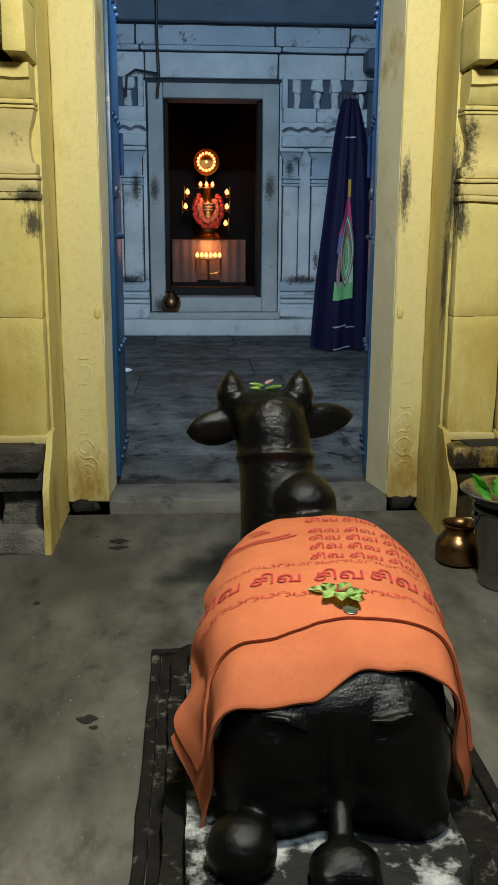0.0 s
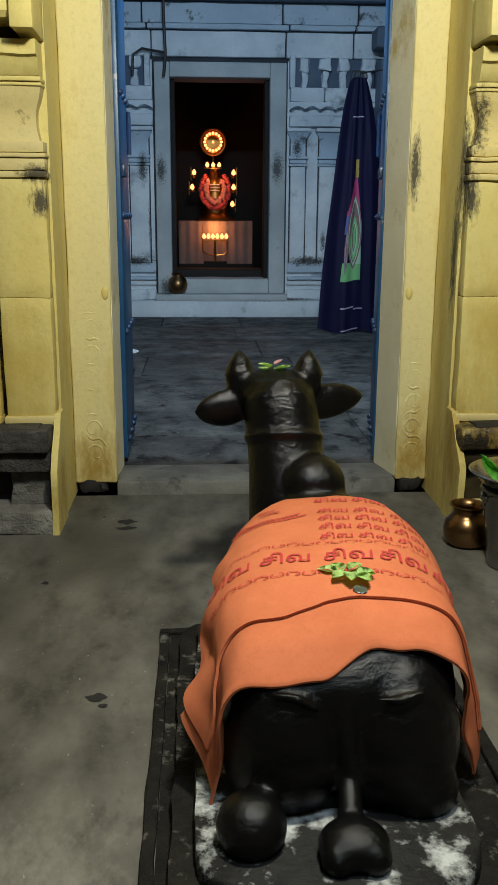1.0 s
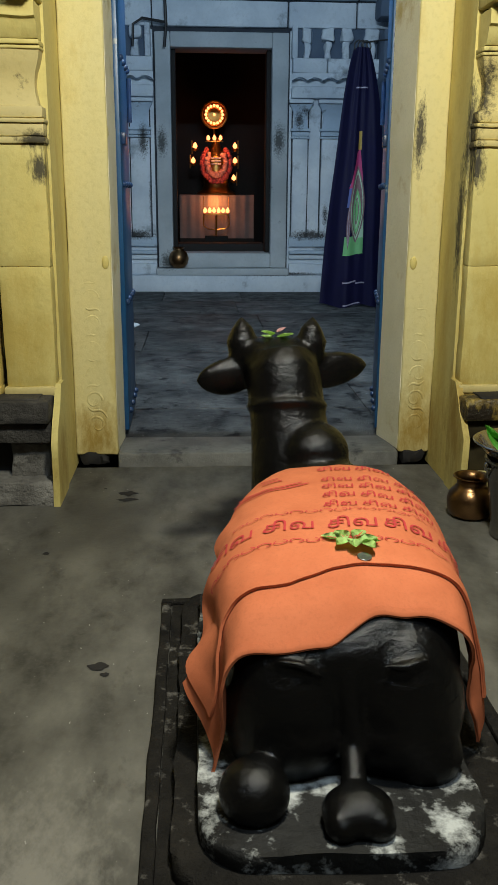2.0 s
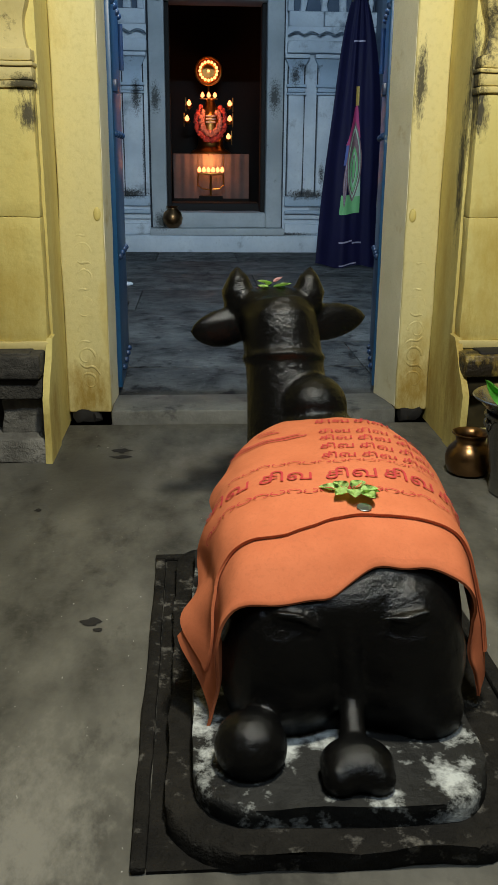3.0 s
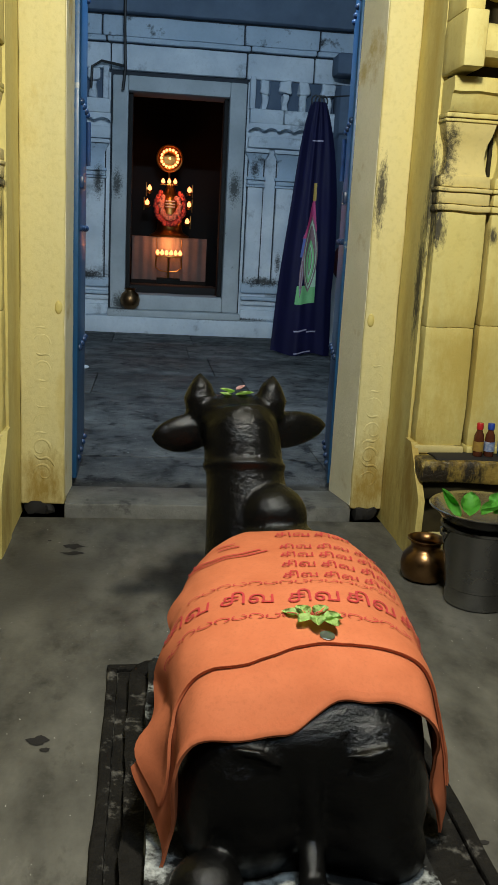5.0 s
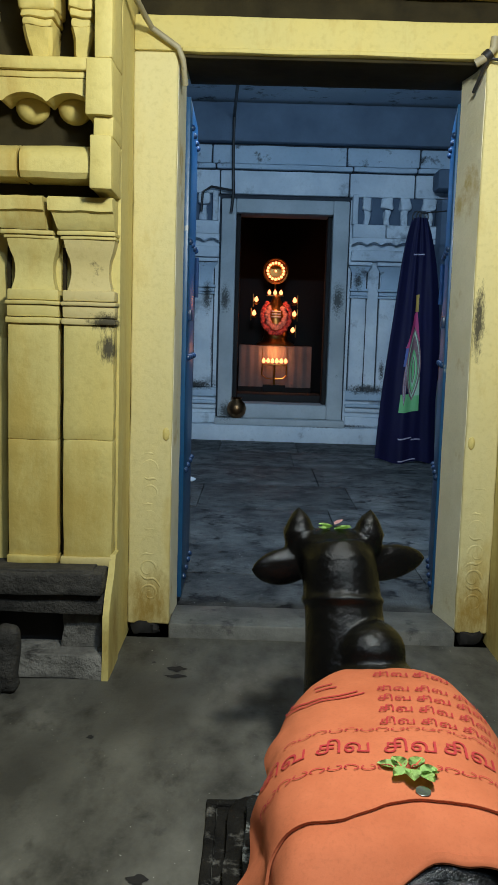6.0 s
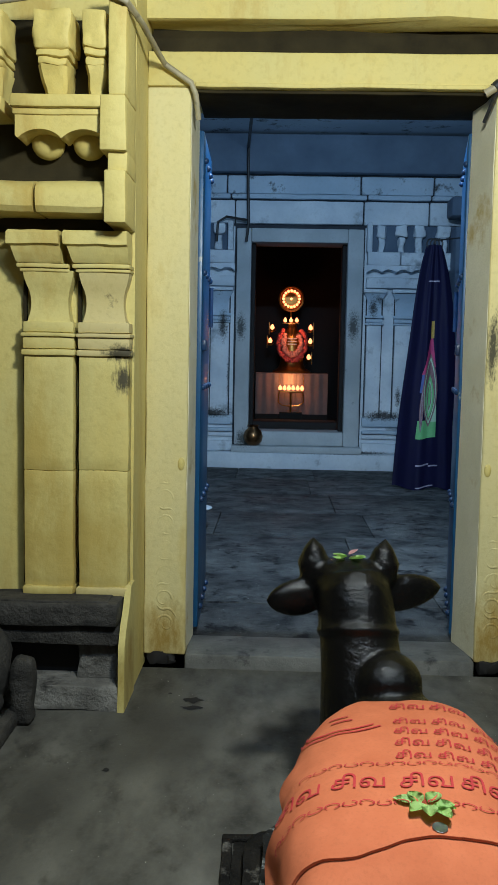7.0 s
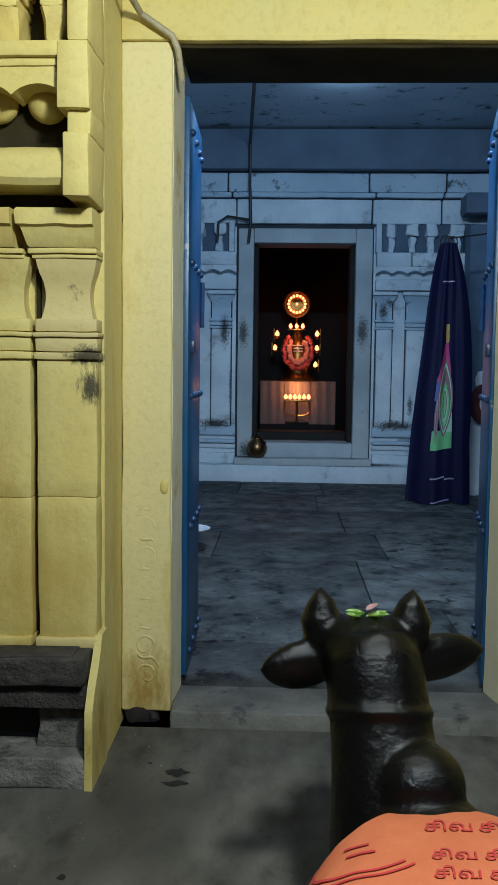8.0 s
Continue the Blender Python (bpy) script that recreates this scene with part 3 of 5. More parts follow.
# thin brown plate makes the lintel's underside read as unlit
part("soffit", wobble(cut(boxm(-0.485, 0.485, 0.014, 0.319, 1.945, 1.955, bevel=0.003), 0.06), 0.002, 9), DEEP, door_frame, "underside of the lintel, browned in place of shade")


def leaf(hinge, turn, side):
    """An open plank door leaf with rails and iron bosses."""
    lf = new("leaf")
    lf.parent = door_frame
    lf.matrix_basis = pose(hinge[0], hinge[1], 0.0, 0, 0, turn)
    L = 0.47
    part("plank_panel", boxm(0, L, -0.012, 0.012, 0.075, 1.875, bevel=0.003), BLUEPAINT, lf)
    for z0 in (0.09, 0.50, 0.92, 1.34, 1.74):
        part("rail", boxm(0.004, L - 0.004, -side * 0.016 - 0.012, -side * 0.016 + 0.012, z0, z0 + 0.09, bevel=0.004), BLUEPAINT, lf)
        for xx in (0.07, 0.2, 0.33, 0.43):
            part("iron_boss", ball(bmesh.new(), (xx, side * 0.014, z0 + 0.045), (0.012, 0.012, 0.012), u=10, v=8), IRON, lf, smooth=80)
    part("stile", boxm(L - 0.05, L, -side * 0.016 - 0.014, -side * 0.016 + 0.014, 0.07, 1.88, bevel=0.004), BLUEPAINT, lf)
    part("bolt", tube(bmesh.new(), [(L - 0.03, side * 0.020, 1.20), (L - 0.03, side * 0.020, 1.36)], 0.009), IRON, lf)
    part("hasp", boxm(0.05, 0.16, side * 0.018 - 0.008, side * 0.018 + 0.008, 1.10, 1.14, bevel=0.004), IRON, lf)


leaf((-0.487, 0.215), 91.0, -1)
leaf((0.468, 0.215), 80.5, 1)

# inner room
BW = 5.64
inner_wall = bmesh.new()
box(inner_wall, -1.9, -0.60, BW, BW + 0.3, 0.0, 3.22)
box(inner_wall, 0.61, 1.75, BW, BW + 0.3, 0.0, 3.22)
box(inner_wall, -0.60, 0.61, BW, BW + 0.3, 2.34, 3.22)
inner_wall = tagged(part("wall_inner", inner_wall, JOINT), "blue-white limewashed carved stone wall of the shrine", "wall", kind="structure")
for x0, x1 in ((-1.9, -0.62), (0.625, 1.75)):
    part("face", boxm(x0, x1, BW - 0.02, BW, 0.2, 2.36), BLUEWASH, inner_wall)
part("plinth_course", wobble(cut(boxm(-1.9, 1.75, BW - 0.20, BW, 0.03, 0.20, bevel=0.012), 0.12), 0.004, 5), BLUEWASH, inner_wall)
part("sill_step", boxm(-0.62, 0.63, BW - 0.19, BW, 0.201, 0.262, bevel=0.008), FRAMEWASH, inner_wall)
for x0, x1 in ((-0.60, -0.46), (0.46, 0.61)):
    part("frame_jamb", wobble(cut(boxm(x0, x1, BW - 0.07, BW + 0.28, 0.262, 2.34, bevel=0.012), 0.12), 0.004, 5), FRAMEWASH, inner_wall)
    c = (x0 + x1) / 2
part("frame_head", boxm(-0.46, 0.46, BW - 0.068, BW + 0.28, 2.21, 2.34, bevel=0.01), FRAMEWASH, inner_wall)
part("frame_sill", wobble(cut(boxm(-0.46, 0.46, BW - 0.072, BW + 0.28, 0.263, 0.40, bevel=0.012), 0.1), 0.004, 5), FRAMEWASH, inner_wall)
part("inner_fillet", boxm(-0.46, -0.42, BW + 0.05, BW + 0.28, 0.40, 2.21, bevel=0.004), SOOT_AND_SHADE, inner_wall)
part("inner_fillet", boxm(0.42, 0.46, BW + 0.05, BW + 0.28, 0.40, 2.21, bevel=0.004), SOOT_AND_SHADE, inner_wall)


def inner_pilaster(x0, x1):
    f = BW - 0.055
    for xe in (x0 - 0.012, x1):
        part("open_joint", boxm(xe, xe + 0.012, BW - 0.024, BW - 0.019, 0.55, 1.74), JOINT, inner_wall)
    part("pilaster_shaft", wobble(cut(boxm(x0, x1, f, BW, 0.55, 1.44, bevel=0.008), 0.12), 0.004, 6), BLUEWASH, inner_wall)
    b = bmesh.new()
    for z0, z1, o in ((1.44, 1.46, 0.018), (1.465, 1.50, 0.008), (1.505, 1.53, 0.02)):
        box(b, x0 - o, x1 + o, f - o, BW, z0, z1, bevel=0.005)
    part("pilaster_band", b, BLUESTAIN_DIM, inner_wall)
    n = bmesh.new()
    rings = []
    for i in range(7):
        t = i / 6
        o = -0.02 * math.sin(math.pi * t) + 0.035 * t * t
        z = 1.53 + 0.21 * t
        rings.append([n.verts.new(p) for p in ((x0 - o, BW, z), (x0 - o, f - o, z), (x1 + o, f - o, z), (x1 + o, BW, z))])
    for r, q in zip(rings, rings[1:]):
        for k in range(3):
            n.faces.new((r[k], r[k + 1], q[k + 1], q[k]))
    part("pilaster_neck", n, BLUESTAIN_DIM, inner_wall)
    part("pilaster_cap", boxm(x0 - 0.04, x1 + 0.04, f - 0.05, BW, 1.745, 1.78, bevel=0.008), BLUEWASH, inner_wall)


for x0, x1 in ((-0.84, -0.665), (0.66, 0.80), (0.93, 1.12), (-1.2, -1.0)):
    inner_pilaster(x0, x1)
for x0, x1 in ((-1.6, -0.615), (0.64, 1.6)):
    base = [(0.201, 0.30, 0.075), (0.34, 0.385, 0.05), (0.39, 0.425, 0.085), (0.46, 0.55, 0.06)]
    for k, (z0, z1, o) in enumerate(base):
        part("base_moulding", wobble(cut(boxm(x0, x1, BW - o, BW, z0, z1, bevel=0.01), 0.1), 0.006, 7, k), BLUESTAIN_DIM if k > 1 else BLUEWASH, inner_wall)
    part("string_course", wobble(cut(boxm(x0, x1, BW - 0.10, BW, 1.79, 1.89, bevel=0.012), 0.1), 0.004, 7), BLUEWASH, inner_wall)
    # scalloped eave over the pilasters
    ev = bmesh.new()
    nn = 60
    for i in range(nn):
        t0, t1 = i / nn, (i + 1) / nn
        q = []
        for t in (t0, t1):
            xx = x0 + (x1 - x0) * t
            zz = 1.935 + 0.028 * abs(math.sin(t * math.pi * 7))
            q.append((xx, zz))
        (xa, za), (xb, zb) = q
        vs = [ev.verts.new(p) for p in ((xa, BW - 0.13, 2.0), (xb, BW - 0.13, 2.0), (xb, BW - 0.14, zb), (xa, BW - 0.14, za), (xb, BW - 0.02, zb), (xa, BW - 0.02, za))]
        ev.faces.new(vs[:4])
        ev.faces.new((vs[3], vs[2], vs[4], vs[5]))
    bmesh.ops.remove_doubles(ev, verts=ev.verts, dist=0.0005)
    part("scalloped_eave", ev, BLUEWASH, inner_wall)
    seams = [x0, x0 + (x1 - x0) * 0.33, x0 + (x1 - x0) * 0.66, x1]
    for a, b in zip(seams, seams[1:]):
        part("eave_block", wobble(cut(boxm(a + 0.004, b - 0.004, BW - 0.13, BW, 2.0, 2.125, bevel=0.012), 0.1), 0.005, 7, a), BLUEWASH, inner_wall)
    # bracket stubs over the eave
    s = 1 if x0 > 0 else -1
    k0 = 0.70 if s > 0 else 0.66
    part("upright_strip", boxm(*sorted((s * 0.635, s * 0.685)), BW - 0.12, BW, 2.125, 2.40, bevel=0.008), BLUEWASH, inner_wall)
    # dark panel paints the deep shade between the brackets
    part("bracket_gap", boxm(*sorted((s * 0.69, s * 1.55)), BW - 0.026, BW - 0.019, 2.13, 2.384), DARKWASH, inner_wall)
    for d in (0.77, 0.96, 1.13, 1.36):
        m = bmesh.new()
        hw = 0.045 + 0.03 * random.random()
        box(m, s * d - hw, s * d + hw, BW - 0.11, BW, 2.25 + 0.03 * random.random(), 2.38, bevel=0.016)
        box(m, s * d - 0.03, s * d + 0.03, BW - 0.09, BW, 2.125, 2.27, bevel=0.012)
        part("worn_bracket", wobble(cut(m, 0.03), 0.020, 11, d), BLUEWASH, inner_wall)
# upper courses: long blocks with open joints, wash darkened upwards to hold down the tube's light
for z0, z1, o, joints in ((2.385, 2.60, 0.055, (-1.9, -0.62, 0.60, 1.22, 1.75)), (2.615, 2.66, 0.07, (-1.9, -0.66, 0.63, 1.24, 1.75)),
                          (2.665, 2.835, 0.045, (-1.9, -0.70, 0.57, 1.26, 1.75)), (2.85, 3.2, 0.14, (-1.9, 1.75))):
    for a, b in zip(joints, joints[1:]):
        part("block", wobble(cut(boxm(a + 0.006, b - 0.006, BW - o, BW, z0, z1, bevel=0.012), 0.14), 0.005, 5, a + z0), BLUEWASH if z0 < 2.6 else BLUESTAIN_DIM if z0 < 2.8 else DARKWASH, inner_wall)
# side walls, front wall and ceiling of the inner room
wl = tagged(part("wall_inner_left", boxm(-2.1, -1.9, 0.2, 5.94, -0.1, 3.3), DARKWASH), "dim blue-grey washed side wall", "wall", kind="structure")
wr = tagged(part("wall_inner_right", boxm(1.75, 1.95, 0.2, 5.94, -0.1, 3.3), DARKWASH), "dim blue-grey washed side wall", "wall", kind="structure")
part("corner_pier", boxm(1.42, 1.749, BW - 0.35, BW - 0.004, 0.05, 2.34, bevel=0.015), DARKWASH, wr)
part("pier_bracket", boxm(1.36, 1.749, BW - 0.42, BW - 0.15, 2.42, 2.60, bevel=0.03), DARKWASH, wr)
# ceiling takes the dimmer wash so the tube does not overlight it
ceil_in = tagged(part("ceiling_inner", boxm(-2.1, 1.95, 0.2, 5.94, 3.22, 3.35), BLUESTAIN_DIM), "blue-white limewashed ceiling", "ceiling", kind="structure")

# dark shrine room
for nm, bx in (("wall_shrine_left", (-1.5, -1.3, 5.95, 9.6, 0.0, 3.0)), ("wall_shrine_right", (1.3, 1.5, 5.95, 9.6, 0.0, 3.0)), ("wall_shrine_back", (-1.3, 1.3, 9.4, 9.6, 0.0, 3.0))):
    tagged(part(nm, boxm(*bx), SHRINE), "near-black wall of the shrine room", "wall", kind="structure")
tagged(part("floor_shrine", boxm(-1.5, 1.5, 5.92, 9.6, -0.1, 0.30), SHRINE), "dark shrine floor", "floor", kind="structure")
tagged(part("ceiling_shrine", boxm(-1.5, 1.5, 5.94, 9.6, 3.0, 3.1), SHRINE), "near-black shrine ceiling", "ceiling", kind="structure")

# hall round the camera: unseen walls and ceiling added to enclose it, dark to cut bounce
for nm, bx in (("wall_hall_left", (-2.9, -2.7, -4.8, 0.2, -0.1, 3.3)), ("wall_hall_right", (2.7, 2.9, -4.8, 0.2, -0.1, 3.3)), ("wall_hall_back", (-2.7, 2.7, -4.8, -4.6, -0.1, 3.3))):
    tagged(part(nm, boxm(*bx), PLASTER_HALL), "unseen dark wall closing the front hall", "wall", kind="structure")
tagged(part("ceiling_hall", boxm(-2.9, 2.9, -4.8, 0.2, 3.2, 3.3), CEILING), "unseen dark ceiling over the front hall", "ceiling", kind="structure")


# ---- the black bull statue, its pedestal and cloth ----
CX = 0.02


def r_y(y):
    """How full the body is at y, from 1 in the middle to 0 at the ends."""
    t = min(1.0, abs(y + 1.45) / 0.40)
    return (1 - t ** 3) ** (1 / 3)


def axis_x(y):
    """The body lies a little askew: its axis drifts sideways towards the shoulders."""
    return CX + 0.10 * (min(y, -1.1) + 1.8)


def top_z(y):
    return 0.175 + 0.19 * r_y(y)


def bull():
    bm = bmesh.new()
    # barrel of the body as stations
    seg = 36
    rings = []
    for i in range(33):
        y = -1.849 + 0.79 * i / 32
        r = r_y(y)
        t = min(1.0, abs(y + 1.45) / 0.40)
        hw, hz = (0.125 + 0.065 * min(1, max(0, (-1.10 - y) / 0.55))) * (1 - t ** 9) ** (1 / 5) + 0.004, 0.19 * r
        ring = []
        for k in range(seg):
            a = 2 * math.pi * k / seg
            ca, sa = math.cos(a), math.sin(a)
            ring.append(bm.verts.new((axis_x(y) + hw * math.copysign(abs(ca) ** 0.68, ca), y, 0.175 + (hz if sa > 0 else 0.13) * math.copysign(abs(sa) ** 0.72, sa))))
        rings.append(ring)
    for a, b in zip(rings, rings[1:]):
        for k in range(seg):
            bm.faces.new((a[k], a[(k + 1) % seg], b[(k + 1) % seg], b[k]))
    bm.faces.new(rings[0])
    bm.faces.new(rings[-1][::-1])
    # haunches, tail and folded legs
    for s in (-1, 1):
        ball(bm, (CX + s * 0.090, -1.785, 0.145), (0.104, 0.098, 0.150))
        ball(bm, (CX + s * 0.085, -1.80, 0.12), (0.100, 0.088, 0.075))
        ball(bm, (CX + s * 0.075, -1.775, 0.205), (0.110, 0.082, 0.088))
        tube(bm, [(CX + s * 0.12, -1.852, 0.262), (CX + s * 0.08, -1.861, 0.256 - 0.004 * s), (CX + s * 0.045, -1.858, 0.245 + 0.008 * s)], [0.003, 0.007, 0.004], 8)
    ball(bm, (CX, -1.775, 0.235), (0.15, 0.075, 0.066))
    tube(bm, [(CX - 0.005, -1.80, 0.27), (CX - 0.004, -1.832, 0.23), (CX, -1.846, 0.18), (CX + 0.003, -1.862, 0.12), (CX - 0.002, -1.92, 0.082)], [0.022, 0.022, 0.020, 0.018, 0.022], 12)
    ball(bm, (CX - 0.004, -1.958, 0.082), (0.054, 0.046, 0.034))
    ball(bm, (CX - 0.030, -1.982, 0.076), (0.026, 0.026, 0.026))
    ball(bm, (CX + 0.022, -1.982, 0.076), (0.026, 0.026, 0.026))
    ball(bm, (CX - 0.150, -1.918, 0.088), (0.054, 0.056, 0.050))
    ball(bm, (CX - 0.125, -1.72, 0.10), (0.05, 0.13, 0.06))
    ball(bm, (CX + 0.155, -1.70, 0.10), (0.045, 0.13, 0.06))
    ball(bm, (CX + 0.12, -1.84, 0.09), (0.062, 0.05, 0.06))
    ball(bm, (CX - 0.055, -1.10, 0.11), (0.055, 0.12, 0.06))
    ball(bm, (CX + 0.13, -1.12, 0.11), (0.055, 0.13, 0.06))
    # shoulders, hump, neck
    ball(bm, (CX + 0.045, -1.15, 0.23), (0.135, 0.13, 0.14))
    ball(bm, (CX + 0.035, -1.10, 0.362), (0.078, 0.078, 0.074))
    tube(bm, [(CX + 0.004 - 0.036 * t, -1.10 + 0.13 * t, 0.20 + 0.34 * t) for t in [i / 10 for i in range(12)]], [0.116, 0.112, 0.107, 0.102, 0.098, 0.094, 0.091, 0.089, 0.089, 0.089, 0.085, 0.066], 28)
    ball(bm, (CX - 0.04, -0.97, 0.26), (0.05, 0.07, 0.16))
    # head: broad back of the skull, muzzle reaching forwards and down
    tilt = pose(0, 0, 0, -28, 0, 5)
    ball(bm, (CX - 0.042, -0.925, 0.530), (0.092, 0.095, 0.076), tilt)
    ball(bm, (CX - 0.042, -0.935, 0.560), (0.092, 0.055, 0.042), tilt)
    ball(bm, (CX - 0.045, -0.80, 0.50), (0.062, 0.12, 0.062), tilt)
    # horns: short, thick and pointed
    for s, x in ((-1, -0.108), (1, 0.065)):
        base = Vector((x - s * 0.012 + 0.0, -0.92, 0.565))
        pts = [base, base + Vector((s * 0.010, 0.0, 0.03)), base + Vector((s * 0.008, 0.0, 0.062)), Vector((x, -0.915, 0.65))]
        tube(bm, pts, [0.041, 0.038, 0.024, 0.003], 14)
        ball(bm, base, 0.042, u=14, v=10)
    # ears: leaf-shaped and held out level
    for s, tip in ((-1, Vector((-0.216, -0.955, 0.503))), (1, Vector((0.211, -0.865, 0.522)))):
        root = Vector((CX - 0.042 + s * 0.07, -0.925 + s * 0.005, 0.513))
        d = tip - root
        n = 12
        rings = []
        for i in range(n + 1):
            t = i / n
            c = root + d * t
            h = 0.045 * (math.sin(math.pi * (0.22 + 0.78 * t)) ** 0.6 if t < 1 else 0.0) + 0.002
            rings.append([bm.verts.new(c + Vector((0, math.cos(2 * math.pi * k / 12) * h * 0.62, math.sin(2 * math.pi * k / 12) * h))) for k in range(12)])
        for a, b in zip(rings, rings[1:]):
            for k in range(12):
                bm.faces.new((a[k], a[(k + 1) % 12], b[(k + 1) % 12], b[k]))
        bm.faces.new(rings[0])
        bm.faces.new(rings[-1])
    # collar and brow ridge
    tube(bm, [(CX - 0.023 + 0.089 * math.cos(a), -1.004 + 0.086 * math.sin(a), 0.45 - 0.03 * math.sin(a)) for a in [2 * math.pi * i / 28 for i in range(28)]], 0.0085, 8, True)
    ob = part("bull_statue", bm, BLACK, smooth=80)
    rm = ob.modifiers.new("remesh", "REMESH")
    rm.mode, rm.voxel_size, rm.use_smooth_shade = "VOXEL", 0.005, True
    sm = ob.modifiers.new("smooth", "SMOOTH")
    sm.factor, sm.iterations = 0.5, 11
    return tagged(ob, "oiled black granite seated bull statue seen from behind", "statue")


bull()


def rounded_slab(x0, x1, y0, y1, z0, z1, r, bevel=0.012):
    bm = bmesh.new()
    pts = []
    for cx, cy, a0 in ((x1 - r, y1 - r, 0), (x0 + r, y1 - r, 90), (x0 + r, y0 + r, 180), (x1 - r, y0 + r, 270)):
        for i in range(7):
            a = radians(a0 + 15 * i)
            pts.append((cx + r * math.cos(a), cy + r * math.sin(a)))
    lo = [bm.verts.new((x, y, z0)) for x, y in pts]
    hi = [bm.verts.new((x, y, z1)) for x, y in pts]
    n = len(pts)
    top = bm.faces.new(hi)
    bm.faces.new(lo[::-1])
    for i in range(n):
        bm.faces.new((lo[i], lo[(i + 1) % n], hi[(i + 1) % n], hi[i]))
    bmesh.ops.bevel(bm, geom=list(top.edges), offset=bevel, segments=3, affect="EDGES", profile=0.5)
    return bm


pedestal = thing("pedestal", "dark oil-soaked stone pedestal set in a sunken frame", "pedestal", (0, 0, 0))
part("upper_slab", wobble(cut(rounded_slab(-0.212, 0.212, -2.018, -1.12, 0.02, 0.060, 0.085), 0.04), 0.006, 14), SLABSTONE, pedestal, "pale worn slab under the bull", smooth=50)
part("lower_step", wobble(cut(rounded_slab(-0.25, 0.258, -2.065, -1.10, 0.0, 0.03, 0.10), 0.04), 0.009, 14), PEDSTONE, pedestal, smooth=50)
pit = bmesh.new()
box(pit, -0.298, -0.275, -2.06, -1.13, 0.0, 0.012, bevel=0.005)
box(pit, -0.298, 0.31, -1.13, -1.105, 0.0, 0.012, bevel=0.005)
box(pit, 0.31, 0.335, -2.06, -1.105, 0.0, 0.016, bevel=0.004)
part("rim", wobble(cut(pit, 0.03), 0.004, 20), PEDSTONE, pedestal)
part("bed", boxm(-0.274, 0.309, -2.06, -1.131, 0.0, 0.005), PEDSTONE, pedestal)


def span01(v, lo, hi):
    k = min(1.0, max(0.0, (v - lo) / (hi - lo)))
    return k * k * (3 - 2 * k)


@functools.lru_cache(maxsize=None)
def section(y, sg):
    """Cross-section of the draped cloth at y on one side: (length from the ridge, outwards, height)."""
    ye = max(y, -1.795)
    rear = span01(-y, 1.60, 1.78)
    h = top_z(ye) - 0.175 + 0.004 - 0.95 * (ye - y)
    w = (0.212 if sg > 0 else 0.230) - 0.045 * span01(y, -1.42, -1.15) - (0.042 if sg < 0 else 0.014) * rear
    ex = 0.64 - 0.20 * rear
    flare = 0.30 - 0.18 * rear
    if sg < 0:
        flare = 0.34 - 0.20 * rear + 0.45 * math.exp(-((y + 1.69) / 0.07) ** 2)
    out, n = [(0.0, 0.0, 0.175 + h)], 40
    for i in range(1, n + 1):
        a = radians(80) * (i / n) ** (1.25 / ex * 0.8)
        x, z = w * math.sin(a) ** ex, 0.175 + h * math.cos(a) ** ex
        d0, x0, z0 = out[-1]
        out.append((d0 + math.hypot(x - x0, z - z0), x, z))
    d0, x0, z0 = out[-1]
    k = math.hypot(flare, 1)
    out.append((d0 + 0.5, x0 + 0.5 * flare / k, z0 - 0.5 / k))
    return tuple(out)


def hem_length(y, sg, foot):
    """How long the cloth is on one side before it reaches the height foot."""
    sec = section(y, sg)
    for (d0, x0, z0), (d1, x1, z1) in zip(sec, sec[1:]):
        if z1 <= foot:
            return d0 + (d1 - d0) * max(0.0, (z0 - foot) / (z0 - z1))
    return sec[-1][0]


def cloth_point(s, y, lift=0.0):
    """Where the draped cloth lies: s metres of cloth from the ridge to the side, at y along the body."""
    sg = 1 if s >= 0 else -1
    y = round(y, 4)
    sec, d = section(y, sg), abs(s)
    px, pz, nx, nz = 0.0, 0.0, 0.0, 1.0
    for (d0, x0, z0), (d1, x1, z1) in zip(sec, sec[1:]):
        if d <= d1 or d1 == sec[-1][0]:
            k = (d - d0) / (d1 - d0)
            px, pz = x0 + (x1 - x0) * k, z0 + (z1 - z0) * k
            e = math.hypot(x1 - x0, z1 - z0)
            nx, nz = -(z1 - z0) / e, (x1 - x0) / e
            break
    hang = max(0.0, d - 0.20)
    rear = span01(-y, 1.70, 1.80)
    ripple = (0.0045 * noise.noise(Vector((s * 9, y * 7, 1.3))) + 0.0016 * noise.noise(Vector((s * 34, y * 24, 4.1)))
              + min(0.012, hang * 0.09) * (math.sin(y * 41 + sg + 5 * s) + 0.6 * noise.noise(Vector((y * 16, s * 5, 3.0))))
              + rear * 0.005 * noise.noise(Vector((s * 18, y * 9, 7.7))))
    return Vector((axis_x(y) + sg * px, y, pz)) + Vector((sg * nx, 0, nz)) * (lift + ripple)


